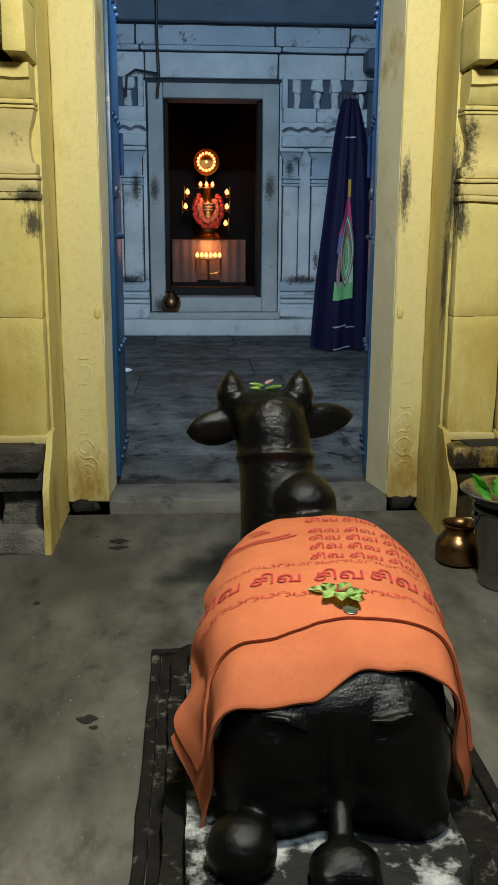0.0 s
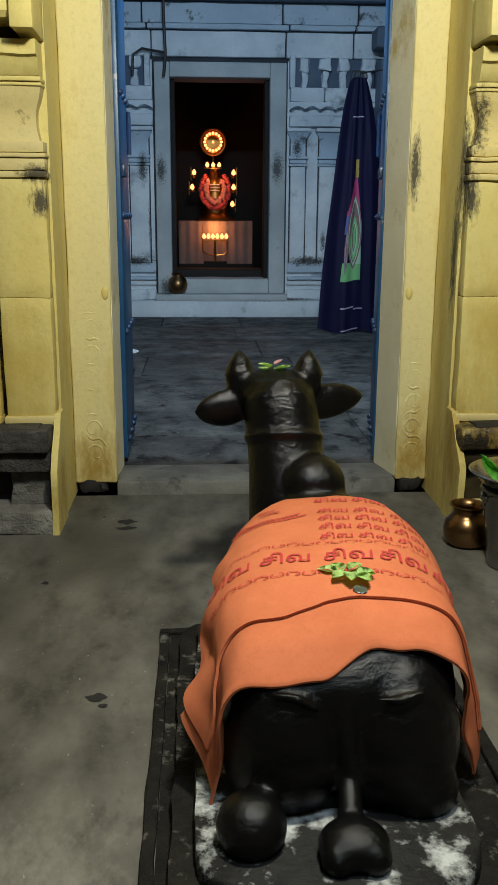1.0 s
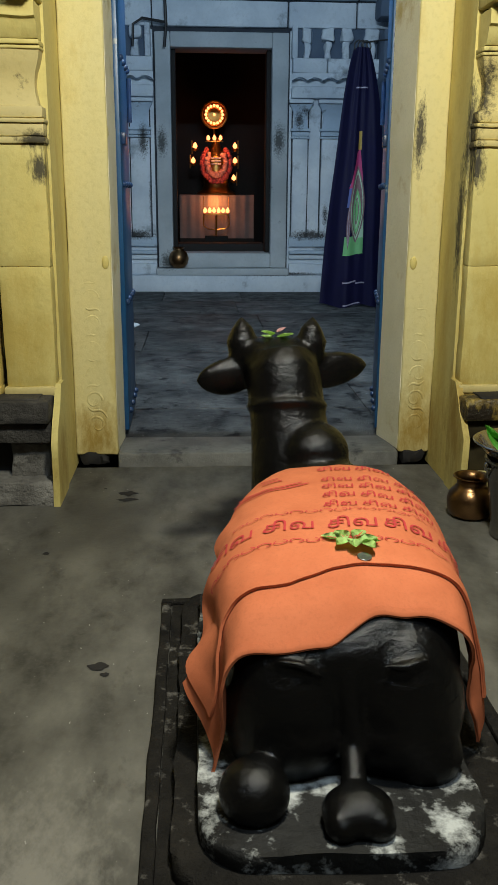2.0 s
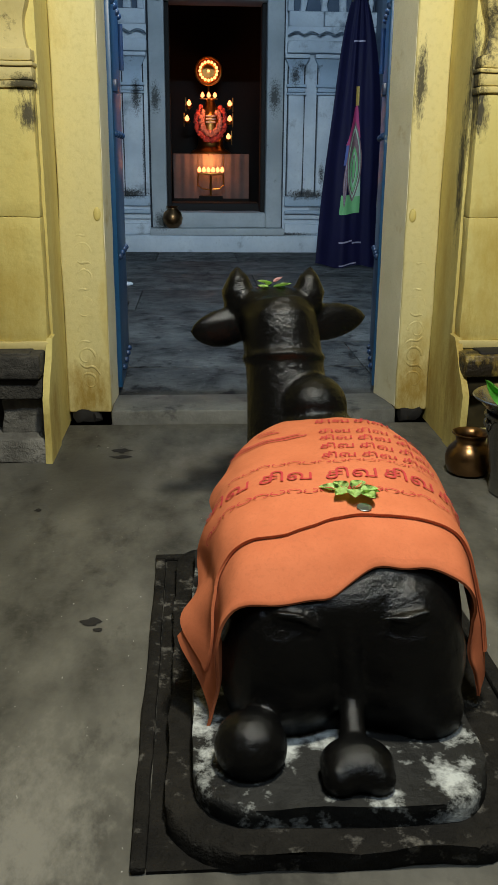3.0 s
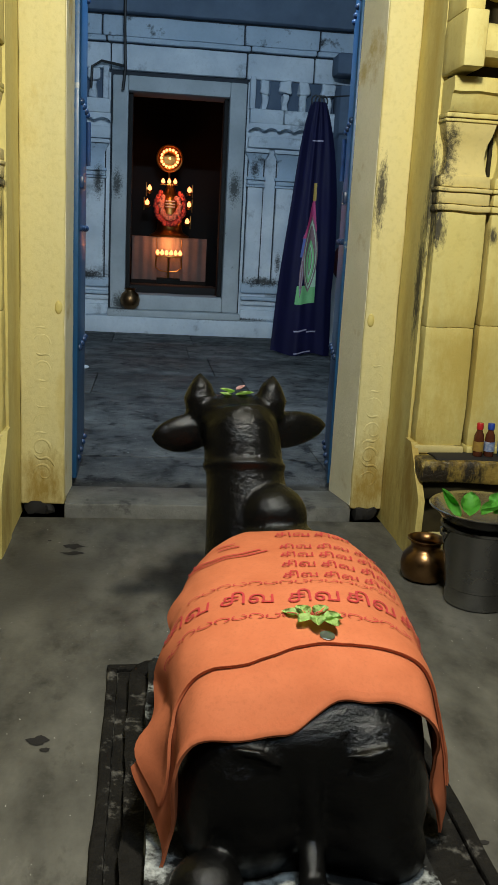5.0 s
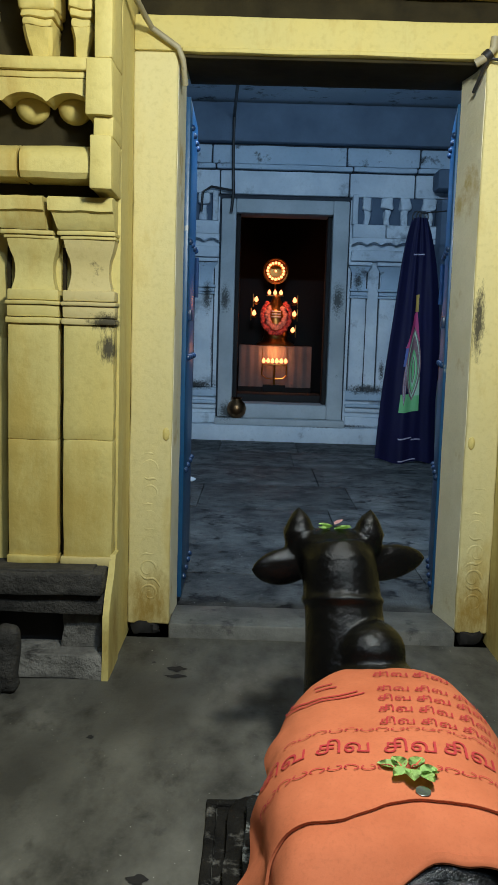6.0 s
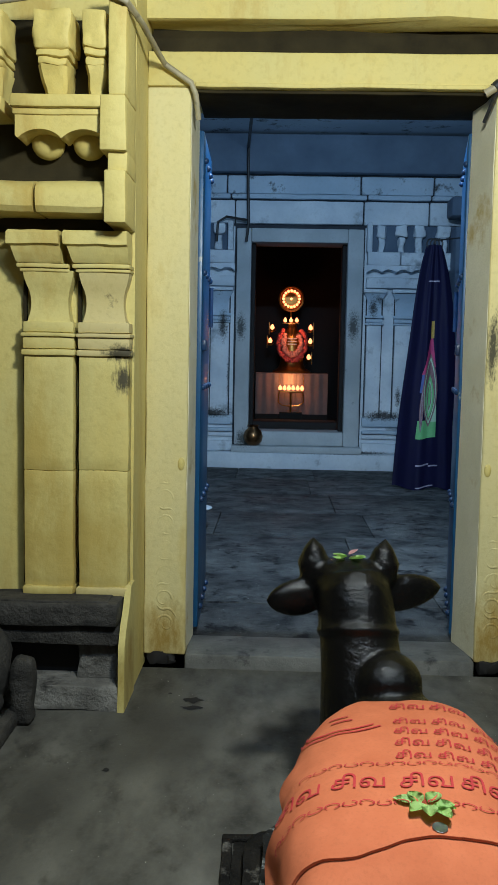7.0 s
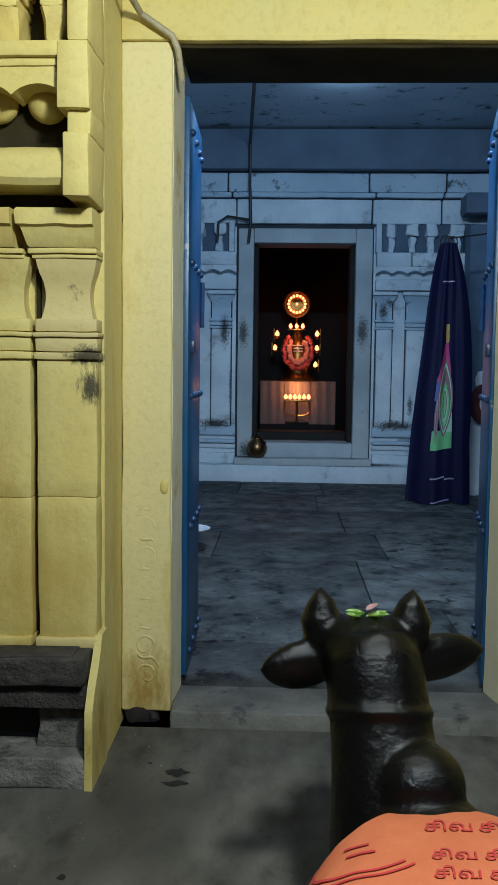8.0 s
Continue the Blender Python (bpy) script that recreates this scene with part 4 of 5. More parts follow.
def sheet(bm, y_front, y_back, foot_left, foot_right, n=84, m=44, lift=0.0, thick=0.0035):
    """A sheet of cloth between two edges given as functions of u from -1 to 1, hanging to the two feet, with real thickness."""
    lay = []
    for off in (lift, lift - thick):
        cols = []
        for i in range(n + 1):
            u = 2 * i / n - 1
            col = []
            for j in range(m + 1):
                y = round(y_front(u) + (y_back(u) - y_front(u)) * j / m, 4)
                length = hem_length(y, -1, foot_left(y)) if u < 0 else hem_length(y, 1, foot_right(y))
                col.append(bm.verts.new(cloth_point(u * length, y, off)))
            cols.append(col)
        lay.append(cols)
    a, b = lay
    for i in range(n):
        for j in range(m):
            bm.faces.new((a[i][j], a[i + 1][j], a[i + 1][j + 1], a[i][j + 1]))
            bm.faces.new((b[i][j], b[i][j + 1], b[i + 1][j + 1], b[i + 1][j]))
    for i in range(n):
        bm.faces.new((a[i][0], b[i][0], b[i + 1][0], a[i + 1][0]))
        bm.faces.new((a[i][m], a[i + 1][m], b[i + 1][m], b[i][m]))
    for j in range(m):
        bm.faces.new((a[0][j], a[0][j + 1], b[0][j + 1], b[0][j]))
        bm.faces.new((a[n][j], b[n][j], b[n][j + 1], a[n][j + 1]))
    return bm


def foot_left(y):
    return min(0.275, 0.125 + 0.60 * (y + 1.79))


def foot_right(y):
    return 0.10 + 0.24 * (y + 1.79)


def front_edge(u):
    return -1.140 - 0.20 * abs(u) ** 2.2


def upper_back(u):
    return -1.722 - 0.032 * span01(-u, 0.0, 0.35) - 0.030 * span01(-u, 0.5, 1.0) - 0.012 * span01(u, 0.5, 0.9) + 0.004 * math.sin(u * 9)


def lower_back(u):
    left = 0.034 * span01(-u, -0.10, 0.10)
    right = -0.045 * span01(u, 0.45, 1.0)
    return -1.806 - left - right - 0.003 * math.sin(u * 17) + 0.010 * span01(-u, 0.42, 1.0) + 0.006 * math.exp(-((u - 0.13) / 0.06) ** 2)


cloth = thing("cloth", "bright orange cotton cloth printed with red writing, draped over the bull", "cloth", (CX, -1.5, 0.36))
inv = Matrix.Translation((-CX, 1.5, -0.36))


def laid(name, bm, material, label="", smooth=60):
    bm.transform(inv)
    return part(name, bm, material, cloth, label, smooth)


def under_left(y):
    return 0.062 + 0.9 * max(0.0, y + 1.82)


def under_right(y):
    return 0.045 + 0.35 * max(0.0, y + 1.77)


laid("upper_fold", sheet(bmesh.new(), front_edge, upper_back, foot_left, foot_right, lift=0.010), ORANGE)
laid("under_fold", sheet(bmesh.new(), lambda u: upper_back(u) + 0.06, lower_back, under_left, under_right, m=20, lift=0.0045), ORANGE)
laid("stitched_hem", sheet(bmesh.new(), lambda u: lower_back(u) + 0.009, lambda u: lower_back(u) - 0.001, under_left, under_right, m=2, lift=0.0060, thick=0.0012), ORANGE)
laid("stitched_hem", sheet(bmesh.new(), lambda u: upper_back(u) + 0.008, lambda u: upper_back(u) - 0.001, foot_left, foot_right, m=2, lift=0.0115, thick=0.0012), ORANGE)


def word_mesh(text):
    curve = bpy.data.curves.new("word", "FONT")
    curve.body, curve.size, curve.resolution_u = text, 1.0, 3
    curve.offset = 0.004
    ob = bpy.data.objects.new("word", curve)
    scene.collection.objects.link(ob)
    me = bpy.data.meshes.new_from_object(ob.evaluated_get(bpy.context.evaluated_depsgraph_get()))
    bpy.data.objects.remove(ob)
    return me


WORD = word_mesh("சிவ")
wx = [v.co.x for v in WORD.vertices]
wy = [v.co.y for v in WORD.vertices]
W0, W1, H0, H1 = min(wx), max(wx), min(wy), max(wy)


def print_word(s0, y0, width, height):
    bm = bmesh.new()
    bm.from_mesh(WORD)
    for _ in range(1):
        bmesh.ops.subdivide_edges(bm, edges=[e for e in bm.edges if e.calc_length() > 0.25], cuts=2)
    for v in bm.verts:
        s = s0 + (v.co.x - W0) / (W1 - W0) * width
        y = y0 + (v.co.y - H0) / (H1 - H0) * height
        v.co = cloth_point(s, y, 0.0126)
    laid("printed_word", bm, PRINT)


def print_line(pts, r=0.0022):
    bm = bmesh.new()
    r *= 0.85
    n = len(pts)
    a = []
    for i, (s, y) in enumerate(pts):
        (s0, y0), (s1, y1) = pts[max(0, i - 1)], pts[min(n - 1, i + 1)]
        d = Vector((s1 - s0, y1 - y0)).normalized()
        a.append((bm.verts.new(cloth_point(s - d.y * r, y + d.x * r, 0.0126)), bm.verts.new(cloth_point(s + d.y * r, y - d.x * r, 0.0126))))
    for p, q in zip(a, a[1:]):
        bm.faces.new((p[0], q[0], q[1], p[1]))
    laid("printed_scroll", bm, PRINT)


for yy in (-1.350, -1.400, -1.450, -1.502):
    for s0 in (-0.030, 0.043, 0.116):
        print_word(s0, yy, 0.062, 0.032)
for s0 in (-0.035, 0.045):
    print_word(s0, -1.265, 0.070, 0.042)
for s0 in (-0.240, -0.136, -0.026, 0.072, 0.170):
    print_word(s0, -1.604, 0.086, 0.050)
# borders of small linked curls
for yy, k0 in ((-1.522, -7), (-1.648, -9)):
    for k in range(k0, 10):
        s0 = k * 0.0265
        print_line([(s0 + 0.0115 * math.cos(a) * (1 - 0.10 * a / 3.14), yy + 0.0062 * math.sin(a) * (1 if k % 2 else -1)) for a in [radians(12 * i) for i in range(-6, 20)]], 0.0012)
for r in (0.090, 0.074):
    print_line([(-0.125 + r * math.cos(a), -1.315 + r * 0.85 * math.sin(a)) for a in [radians(160 + 6 * i) for i in range(28)]], 0.0028)
for s0, s1, yy in ((-0.150, -0.115, -1.295), (-0.146, -0.106, -1.322)):
    print_line([(s0 + (s1 - s0) * i / 6, yy) for i in range(7)], 0.004)


# ---- leaves, petals and a coin laid as offerings ----
def leaf_mesh(bm, m, length, width, curl=0.25):
    n = 8
    mid, le, ri = [], [], []
    for i in range(n + 1):
        t = i / n
        w = width * math.sin(math.pi * t) ** 0.7 * (1 - 0.25 * t) if 0 < t < 1 else 0.0008
        z = curl * length * t * t * 0.6
        mid.append(bm.verts.new(m @ Vector((0, t * length, z - 0.12 * w))))
        le.append(bm.verts.new(m @ Vector((-w / 2, t * length, z + 0.18 * w))))
        ri.append(bm.verts.new(m @ Vector((w / 2, t * length, z + 0.18 * w))))
    for i in range(n):
        bm.faces.new((le[i], mid[i], mid[i + 1], le[i + 1]))
        bm.faces.new((mid[i], ri[i], ri[i + 1], mid[i + 1]))
    r = bmesh.ops.solidify(bm, geom=bm.faces[:], thickness=0.0006)
    return bm


lp = cloth_point(0.016, -1.662, 0.0124)
sprig = thing("leaf_sprig", "small sprig of fresh green leaves lying on the cloth", "leaves", lp)
sprig.scale = (1.12, 1.12, 1.12)
for k, (ang, dx, dy, L) in enumerate(((70, -0.02, 0.012, 0.036), (20, -0.014, 0.012, 0.034), (-35, 0.0, 0.012, 0.036), (-100, 0.004, -0.004, 0.034), (130, -0.006, 0.0, 0.034), (-150, 0.010, -0.012, 0.034), (-75, 0.012, -0.012, 0.028), (175, -0.002, -0.006, 0.034))):
    part("leaf", leaf_mesh(bmesh.new(), pose(dx * 0.7, dy * 0.7, 0.0005 + 0.0007 * k, 0, 0, ang), L, 0.026, 0.04), LEAF, sprig, smooth=60)
cp = cloth_point(0.030, -1.706, 0.0125)
coin = part("coin", lathe(bmesh.new(), [(0, 0), (0.0115, 0), (0.012, 0.0004), (0.012, 0.0009), (0.0115, 0.0012), (0.0105, 0.001), (0, 0.001)], seg=28), COIN)
coin.matrix_basis = Matrix.Translation(cp) @ pose(0, 0, 0, 9, 2, 0)
tagged(coin, "dull metal coin lying on the orange cloth", "coin")
hs = thing("flower_offering", "few green leaves and a pink petal between the horns", "leaves", (-0.025, -0.955, 0.604))
hs.scale = (1.25, 1.25, 1.25)
for k, (ang, dx, L) in enumerate(((80, 0.0, 0.03), (-70, 0.0, 0.034), (-110, 0.004, 0.03), (150, -0.006, 0.024), (110, -0.003, 0.03))):
    part("leaf", leaf_mesh(bmesh.new(), pose(dx, -0.004 * k, 0.003 * k, 4, 0, ang), L, 0.018, 0.15), LEAF, hs, smooth=60)
part("petal", leaf_mesh(bmesh.new(), pose(0.0, -0.004, 0.012, 10, 0, -60), 0.022, 0.016, 0.3), PETAL, hs, smooth=60)

# ---- beside the right-hand wall ----
bucket = thing("bucket", "tapered stainless steel bucket with a dented rim", "bucket", (0.70, -0.72, 0))
part("body", lathe(bmesh.new(), [(0, 0.006), (0.066, 0.006), (0.072, 0.0), (0.076, 0.004), (0.0775, 0.045), (0.0795, 0.047), (0.0795, 0.052), (0.079, 0.055), (0.098, 0.192), (0.102, 0.195), (0.102, 0.201), (0.097, 0.202), (0.093, 0.19), (0.072, 0.012), (0, 0.012)], seg=40), STEELDARK, bucket)
part("handle", tube(bmesh.new(), [(0.103 * math.cos(a), 0.06 * math.sin(a) - 0.02, 0.185 - 0.075 * max(0, math.sin(a * 1.0)) ) for a in [radians(-15 + 10 * i) for i in range(22)]], 0.0025), STEEL, bucket)
for s in (-1, 1):
    part("ear", ball(bmesh.new(), (s * 0.101, 0, 0.182), (0.006, 0.012, 0.012), u=10, v=8), STEEL, bucket)
basin = thing("steel_basin", "wide shallow steel basin resting on the bucket", "basin", (0.70, -0.72, 0.2315))
bucket.scale = basin.scale = (1.14, 1.14, 1.14)
part("bowl", lathe(bmesh.new(), [(0, 0.004), (0.07, 0.004), (0.085, 0.0), (0.105, 0.014), (0.120, 0.034), (0.132, 0.038), (0.134, 0.041), (0.131, 0.043), (0.119, 0.039), (0.10, 0.018), (0.07, 0.009), (0, 0.009)], seg=44), STEEL, basin)
for k, (dx, dy, ang, L, tilt) in enumerate(((-0.06, -0.02, 40, 0.085, 35), (-0.03, -0.01, -20, 0.09, 20), (0.0, -0.015, -70, 0.085, 15), (0.03, -0.02, -100, 0.08, 12), (-0.05, 0.02, 80, 0.07, 30), (0.04, 0.01, -50, 0.07, 10), (-0.02, -0.045, -120, 0.07, 8))):
    lf = part("betel_leaf", leaf_mesh(bmesh.new(), pose(0.68 + dx, -0.73 + dy, 0.250 + 0.006 * k, tilt, 0, ang), L, 0.062, 0.35), BETEL, smooth=60)
    tagged(lf, "large fresh green betel leaf in the steel basin", "leaf", "leaves in the basin")
pot = part("brass_pot", lathe(bmesh.new(), [(0, 0), (0.045, 0), (0.058, 0.01), (0.064, 0.03), (0.065, 0.05), (0.060, 0.07), (0.047, 0.085), (0.040, 0.092), (0.040, 0.102), (0.047, 0.112), (0.052, 0.115), (0.051, 0.118), (0.044, 0.116), (0.036, 0.10), (0.036, 0.092), (0.055, 0.065), (0.058, 0.03), (0.04, 0.008), (0, 0.008)], seg=40), BRASS, smooth=60)
pot.location = (0.602, -0.55, 0)
pot.scale = (1.08, 1.08, 1.08)
tagged(pot, "round tarnished brass water pot on the floor", "pot")


def bottle(x, liquid, cap, lab):
    b = thing("bottle", "small plastic oil bottle with a %s cap on the ledge" % ("red" if cap == RED_CAP else "blue"), "bottle", (x, -0.352, 0.332), "bottles on the ledge")
    b.scale = (1.12, 1.12, 1.12)
    part("body", lathe(bmesh.new(), [(0, 0), (0.0125, 0), (0.014, 0.003), (0.0135, 0.025), (0.0145, 0.045), (0.013, 0.06), (0.008, 0.072), (0.007, 0.078), (0, 0.078)], seg=20), liquid, b, smooth=60)
    part("label", lathe(bmesh.new(), [(0.0142, 0.015), (0.0152, 0.015), (0.0152, 0.042), (0.0142, 0.042)], seg=20), lab, b)
    part("cap", lathe(bmesh.new(), [(0, 0.076), (0.009, 0.076), (0.0095, 0.078), (0.0095, 0.092), (0.0085, 0.094), (0, 0.094)], seg=20), cap, b)


bottle(0.806, OIL_BROWN, RED_CAP, LABEL_A)
bottle(0.842, OIL_BROWN, BLUE_CAP, LABEL_B)
bottle(0.886, OIL_BLUE, BLUE_CAP, LABEL_B)
lampo = part("oil_lamp", lathe(bmesh.new(), [(0, 0), (0.028, 0), (0.028, 0.004), (0.01, 0.012), (0.007, 0.03), (0.012, 0.036), (0.024, 0.042), (0.030, 0.052), (0.031, 0.070), (0.026, 0.078), (0.022, 0.076), (0.024, 0.06), (0, 0.05)], seg=28), BRASS, smooth=60)
lampo.location = (1.065, -0.378, 0.328)
tagged(lampo, "small dark brass oil lamp on the ledge", "oil lamp")
tagged(part("wick_cord", tube(bmesh.new(), [(0.90, -0.30, 0.362), (0.925, -0.305, 0.350), (0.95, -0.315, 0.340), (0.975, -0.31, 0.352), (1.0, -0.315, 0.352), (1.03, -0.325, 0.37), (1.01, -0.32, 0.405)], 0.0035), GOLDTHREAD), "loose cotton wick cord beside the lamp", "cord")

# ---- the carved stone channel at the wall's foot ----
ch = thing("stone_channel", "dark weathered stone channel with a rounded head against the wall", "stone channel", (-1.05, -0.55, 0))
hd = boxm(0.10, 0.165, 0.0, 0.07, 0.0, 0.195, bevel=0.018)
part("side_post", wobble(cut(hd, 0.025), 0.014, 13), DARKSTONE, ch, smooth=70)
hd = bmesh.new()
ball(hd, (0.0, 0.06, 0.16), (0.085, 0.10, 0.13))
ball(hd, (-0.04, 0.0, 0.06), (0.11, 0.12, 0.08))
part("head", wobble(hd, 0.014, 12), DARKSTONE, ch, smooth=70)
part("kerb", wobble(cut(boxm(0.085, 0.125, -0.55, 0.06, 0.0, 0.05, bevel=0.014), 0.05), 0.006, 9), DARKSTONE, ch)

# ---- inner room: curtain, plate, pots, statue ----
curtain = thing("curtain", "dark navy curtain gathered on a hook, green patterned panel", "curtain", (1.04, 4.30, 0.06))


def curtain_point(u, t, lift=0.0):
    """u across from -1 to 1, t from the floor (0) to the hook (1)."""
    w = 0.245 - 0.125 * t - 0.065 * t ** 7 + 0.008 * math.sin(t * 7)
    if u > 0 and t > 0.25:
        w += 0.05 * math.sin(math.pi * min(1, (t - 0.25) / 0.75)) * u
    x = -0.015 + 0.03 * t + u * w
    a = u * 5.2
    dep = (0.026 - 0.012 * t) * math.sin(a + 0.6 * math.sin(3 * t)) + 0.007 * math.sin(a * 2.7 + 1.1) + 0.012 * noise.noise(Vector((u * 3, t * 4, 2)))
    return Vector((x, -0.10 * (1 - u * u) * (1 - 0.4 * t) + dep - lift, 0.012 * math.sin(u * 5) * (1 - t) + 1.97 * t))


cb = bmesh.new()
g = [[[cb.verts.new(curtain_point(-1 + 2 * i / 70, j / 34, off)) for j in range(35)] for i in range(71)] for off in (0.0, -0.006)]
for k in (0, 1):
    for i in range(70):
        for j in range(34):
            q = (g[k][i][j], g[k][i + 1][j], g[k][i + 1][j + 1], g[k][i][j + 1])
            cb.faces.new(q if k == 0 else q[::-1])
for i in range(70):
    cb.faces.new((g[0][i][0], g[1][i][0], g[1][i + 1][0], g[0][i + 1][0]))
    cb.faces.new((g[0][i][34], g[0][i + 1][34], g[1][i + 1][34], g[1][i][34]))
for j in range(34):
    cb.faces.new((g[0][0][j], g[0][0][j + 1], g[1][0][j + 1], g[1][0][j]))
    cb.faces.new((g[0][70][j], g[1][70][j], g[1][70][j + 1], g[0][70][j + 1]))
part("drape", cb, NAVY, curtain, smooth=80)


def patch(name, material, left, right, t0, t1, lift=0.004, n=14, m=16, label=""):
    bm = bmesh.new()
    rows = []
    for j in range(m + 1):
        t = t0 + (t1 - t0) * j / m
        k = j / m
        a, b = left(k), right(k)
        rows.append([bm.verts.new(curtain_point(a + (b - a) * i / n, t, lift)) for i in range(n + 1)])
    for r, q in zip(rows, rows[1:]):
        for i in range(n):
            bm.faces.new((r[i], r[i + 1], q[i + 1], q[i]))
    part(name, bm, material, curtain, label, smooth=80)


patch("panel_green", GREEN, lambda k: -0.40 + 0.03 * k, lambda k: 0.34, 0.210, 0.285)
patch("panel_pale", PALEGREEN, lambda k: 0.08 + 0.12 * k, lambda k: 0.34 - 0.02 * k, 0.275, 0.35, 0.005)
patch("panel_blue", BLUECLOTH, lambda k: -0.36 + 0.06 * k, lambda k: -0.16 + 0.1 * k, 0.40, 0.49)
patch("panel_pink", PINK, lambda k: -0.34 + 0.32 * k ** 0.7, lambda k: -0.12 + 0.22 * k, 0.475, 0.615, 0.005)
patch("panel_pink", PINK, lambda k: 0.03 + 0.0 * k, lambda k: 0.27 - 0.14 * k, 0.50, 0.62, 0.006)
patch("panel_gold", GOLDTHREAD, lambda k: 0.01, lambda k: 0.17, 0.62, 0.69, 0.006)


def ring_shape(half, shift):
    return (lambda k: shift - half * math.sin(math.pi * k) ** 0.8), (lambda k: shift + half * math.sin(math.pi * k) ** 0.8)


# nested leaf shapes of embroidery
for k, (mat, half, t0, t1) in enumerate(((BROWNTHREAD, 0.30, 0.255, 0.56), (PALEGREEN, 0.245, 0.268, 0.545), (BROWNTHREAD, 0.215, 0.28, 0.53), (GREEN, 0.165, 0.29, 0.47), (PALEGREEN, 0.115, 0.31, 0.45), (BROWNTHREAD, 0.085, 0.325, 0.44), (GREEN, 0.055, 0.335, 0.43))):
    lo_edge, hi_edge = ring_shape(half, 0.05)
    patch("motif", mat, lo_edge, hi_edge, t0, t1, 0.007 + 0.0016 * k)
for k, (mat, half) in enumerate(((BROWNTHREAD, 0.075), (SILVERTRIM, 0.045), (BROWNTHREAD, 0.03))):
    lo_edge, hi_edge = ring_shape(half, -0.25)
    patch("motif_side", mat, lo_edge, hi_edge, 0.235 + 0.01 * k, 0.42 - 0.012 * k, 0.0075 + 0.0016 * k)
patch("trim", SILVERTRIM, lambda k: -0.35, lambda k: 0.12, 0.098, 0.104, 0.005, m=2)
patch("trim", SILVERTRIM, lambda k: 0.12, lambda k: 0.45, 0.088, 0.094, 0.005, m=2)
patch("trim", SILVERTRIM, lambda k: -0.3, lambda k: 0.3, 0.006, 0.011, 0.005, m=2)
patch("trim", SILVERTRIM, lambda k: -0.35, lambda k: 0.4, 0.85, 0.855, 0.005, m=2)
for k in range(3):
    part("ring", tube(bmesh.new(), [(0.02 + 0.03 * k - 0.03 + 0.035 * math.cos(a), 0.01 * k, 1.985 + 0.04 * math.sin(a)) for a in [2 * math.pi * i / 18 for i in range(18)]], 0.006, 6, True), RUBBER, curtain)
rope = tagged(part("curtain_line", tube(bmesh.new(), [(1.06, 4.30, 2.07), (1.3, 4.30, 2.10), (1.5, 4.32, 2.14), (1.749, 4.35, 2.2)], 0.006), RUBBER), "dark line that holds the curtain", "line")
statue = bmesh.new()
lathe(statue, [(0, 0), (0.20, 0), (0.21, 0.06), (0.16, 0.10), (0.15, 0.12), (0.17, 0.35), (0.13, 0.52), (0.15, 0.62), (0.16, 0.75), (0.10, 0.86), (0.06, 0.90), (0.07, 0.96), (0.05, 1.02), (0, 1.03)], 1.50, 4.95, 0.05, 24)
tagged(part("draped_statue", wobble(statue, 0.02, 9), WHITECLOTH, smooth=70), "small statue wrapped in white cloth in the dim corner", "statue")
tagged(part("statue_garland", tube(bmesh.new(), [(1.49 + 0.10 * math.cos(a), 4.80 + 0.03 * math.sin(a), 0.80 + 0.13 * math.sin(a)) for a in [2 * math.pi * i / 22 for i in range(22)]], 0.045, 8, True), DARK_GARLAND), "dark red garland hung on the wrapped statue", "garland")
plate = part("plate", lathe(bmesh.new(), [(0, 0.10), (0.09, 0.10), (0.125, 0.118), (0.127, 0.122), (0.09, 0.108), (0, 0.108)], seg=32), WHITE_ENAMEL)
plate.location = (-0.70, 2.34, 0.05)
tagged(plate, "white enamel plate on a dark stand", "plate")
stand = part("low_stand", lathe(bmesh.new(), [(0, 0), (0.10, 0), (0.10, 0.01), (0.05, 0.03), (0.05, 0.08), (0.08, 0.099), (0, 0.099)], seg=28), SOOT_AND_SHADE)
stand.location = (-0.70, 2.34, 0.051)
tagged(stand, "low dark stand under the plate", "stand")
wp = part("water_pot", lathe(bmesh.new(), [(0, 0), (0.05, 0), (0.085, 0.04), (0.095, 0.09), (0.08, 0.14), (0.05, 0.165), (0.045, 0.18), (0.06, 0.195), (0.05, 0.195), (0.035, 0.17), (0, 0.16)], seg=32), BRASS, smooth=60)
wp.location = (-0.41, 5.545, 0.263)
tagged(wp, "dark round metal water pot by the shrine door", "pot")

# ---- shrine: altar, lamps, garland ----
altar = thing("altar", "low altar covered with a pale cloth", "altar", (0, 8.2, 0.30))
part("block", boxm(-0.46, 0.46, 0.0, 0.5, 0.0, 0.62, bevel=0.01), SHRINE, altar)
fr = bmesh.new()
for i in range(40):
    x0, x1 = -0.455 + 0.91 * i / 40, -0.455 + 0.91 * (i + 1) / 40
    y0, y1 = -0.014 - 0.006 * math.sin(i * 1.3), -0.014 - 0.006 * math.sin((i + 1) * 1.3)
    vs = [fr.verts.new(p) for p in ((x0, y0, 0.12), (x1, y1, 0.12), (x1, y1, 0.635), (x0, y0, 0.635), (x1, 0.3, 0.64), (x0, 0.3, 0.64))]
    fr.faces.new(vs[:4])
    fr.faces.new((vs[3], vs[2], vs[4], vs[5]))
bmesh.ops.remove_doubles(fr, verts=fr.verts, dist=0.0004)
part("altar_cloth", fr, ALTAR_CLOTH, altar)
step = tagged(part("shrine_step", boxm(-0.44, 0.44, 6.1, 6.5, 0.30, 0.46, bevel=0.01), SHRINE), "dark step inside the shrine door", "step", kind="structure")


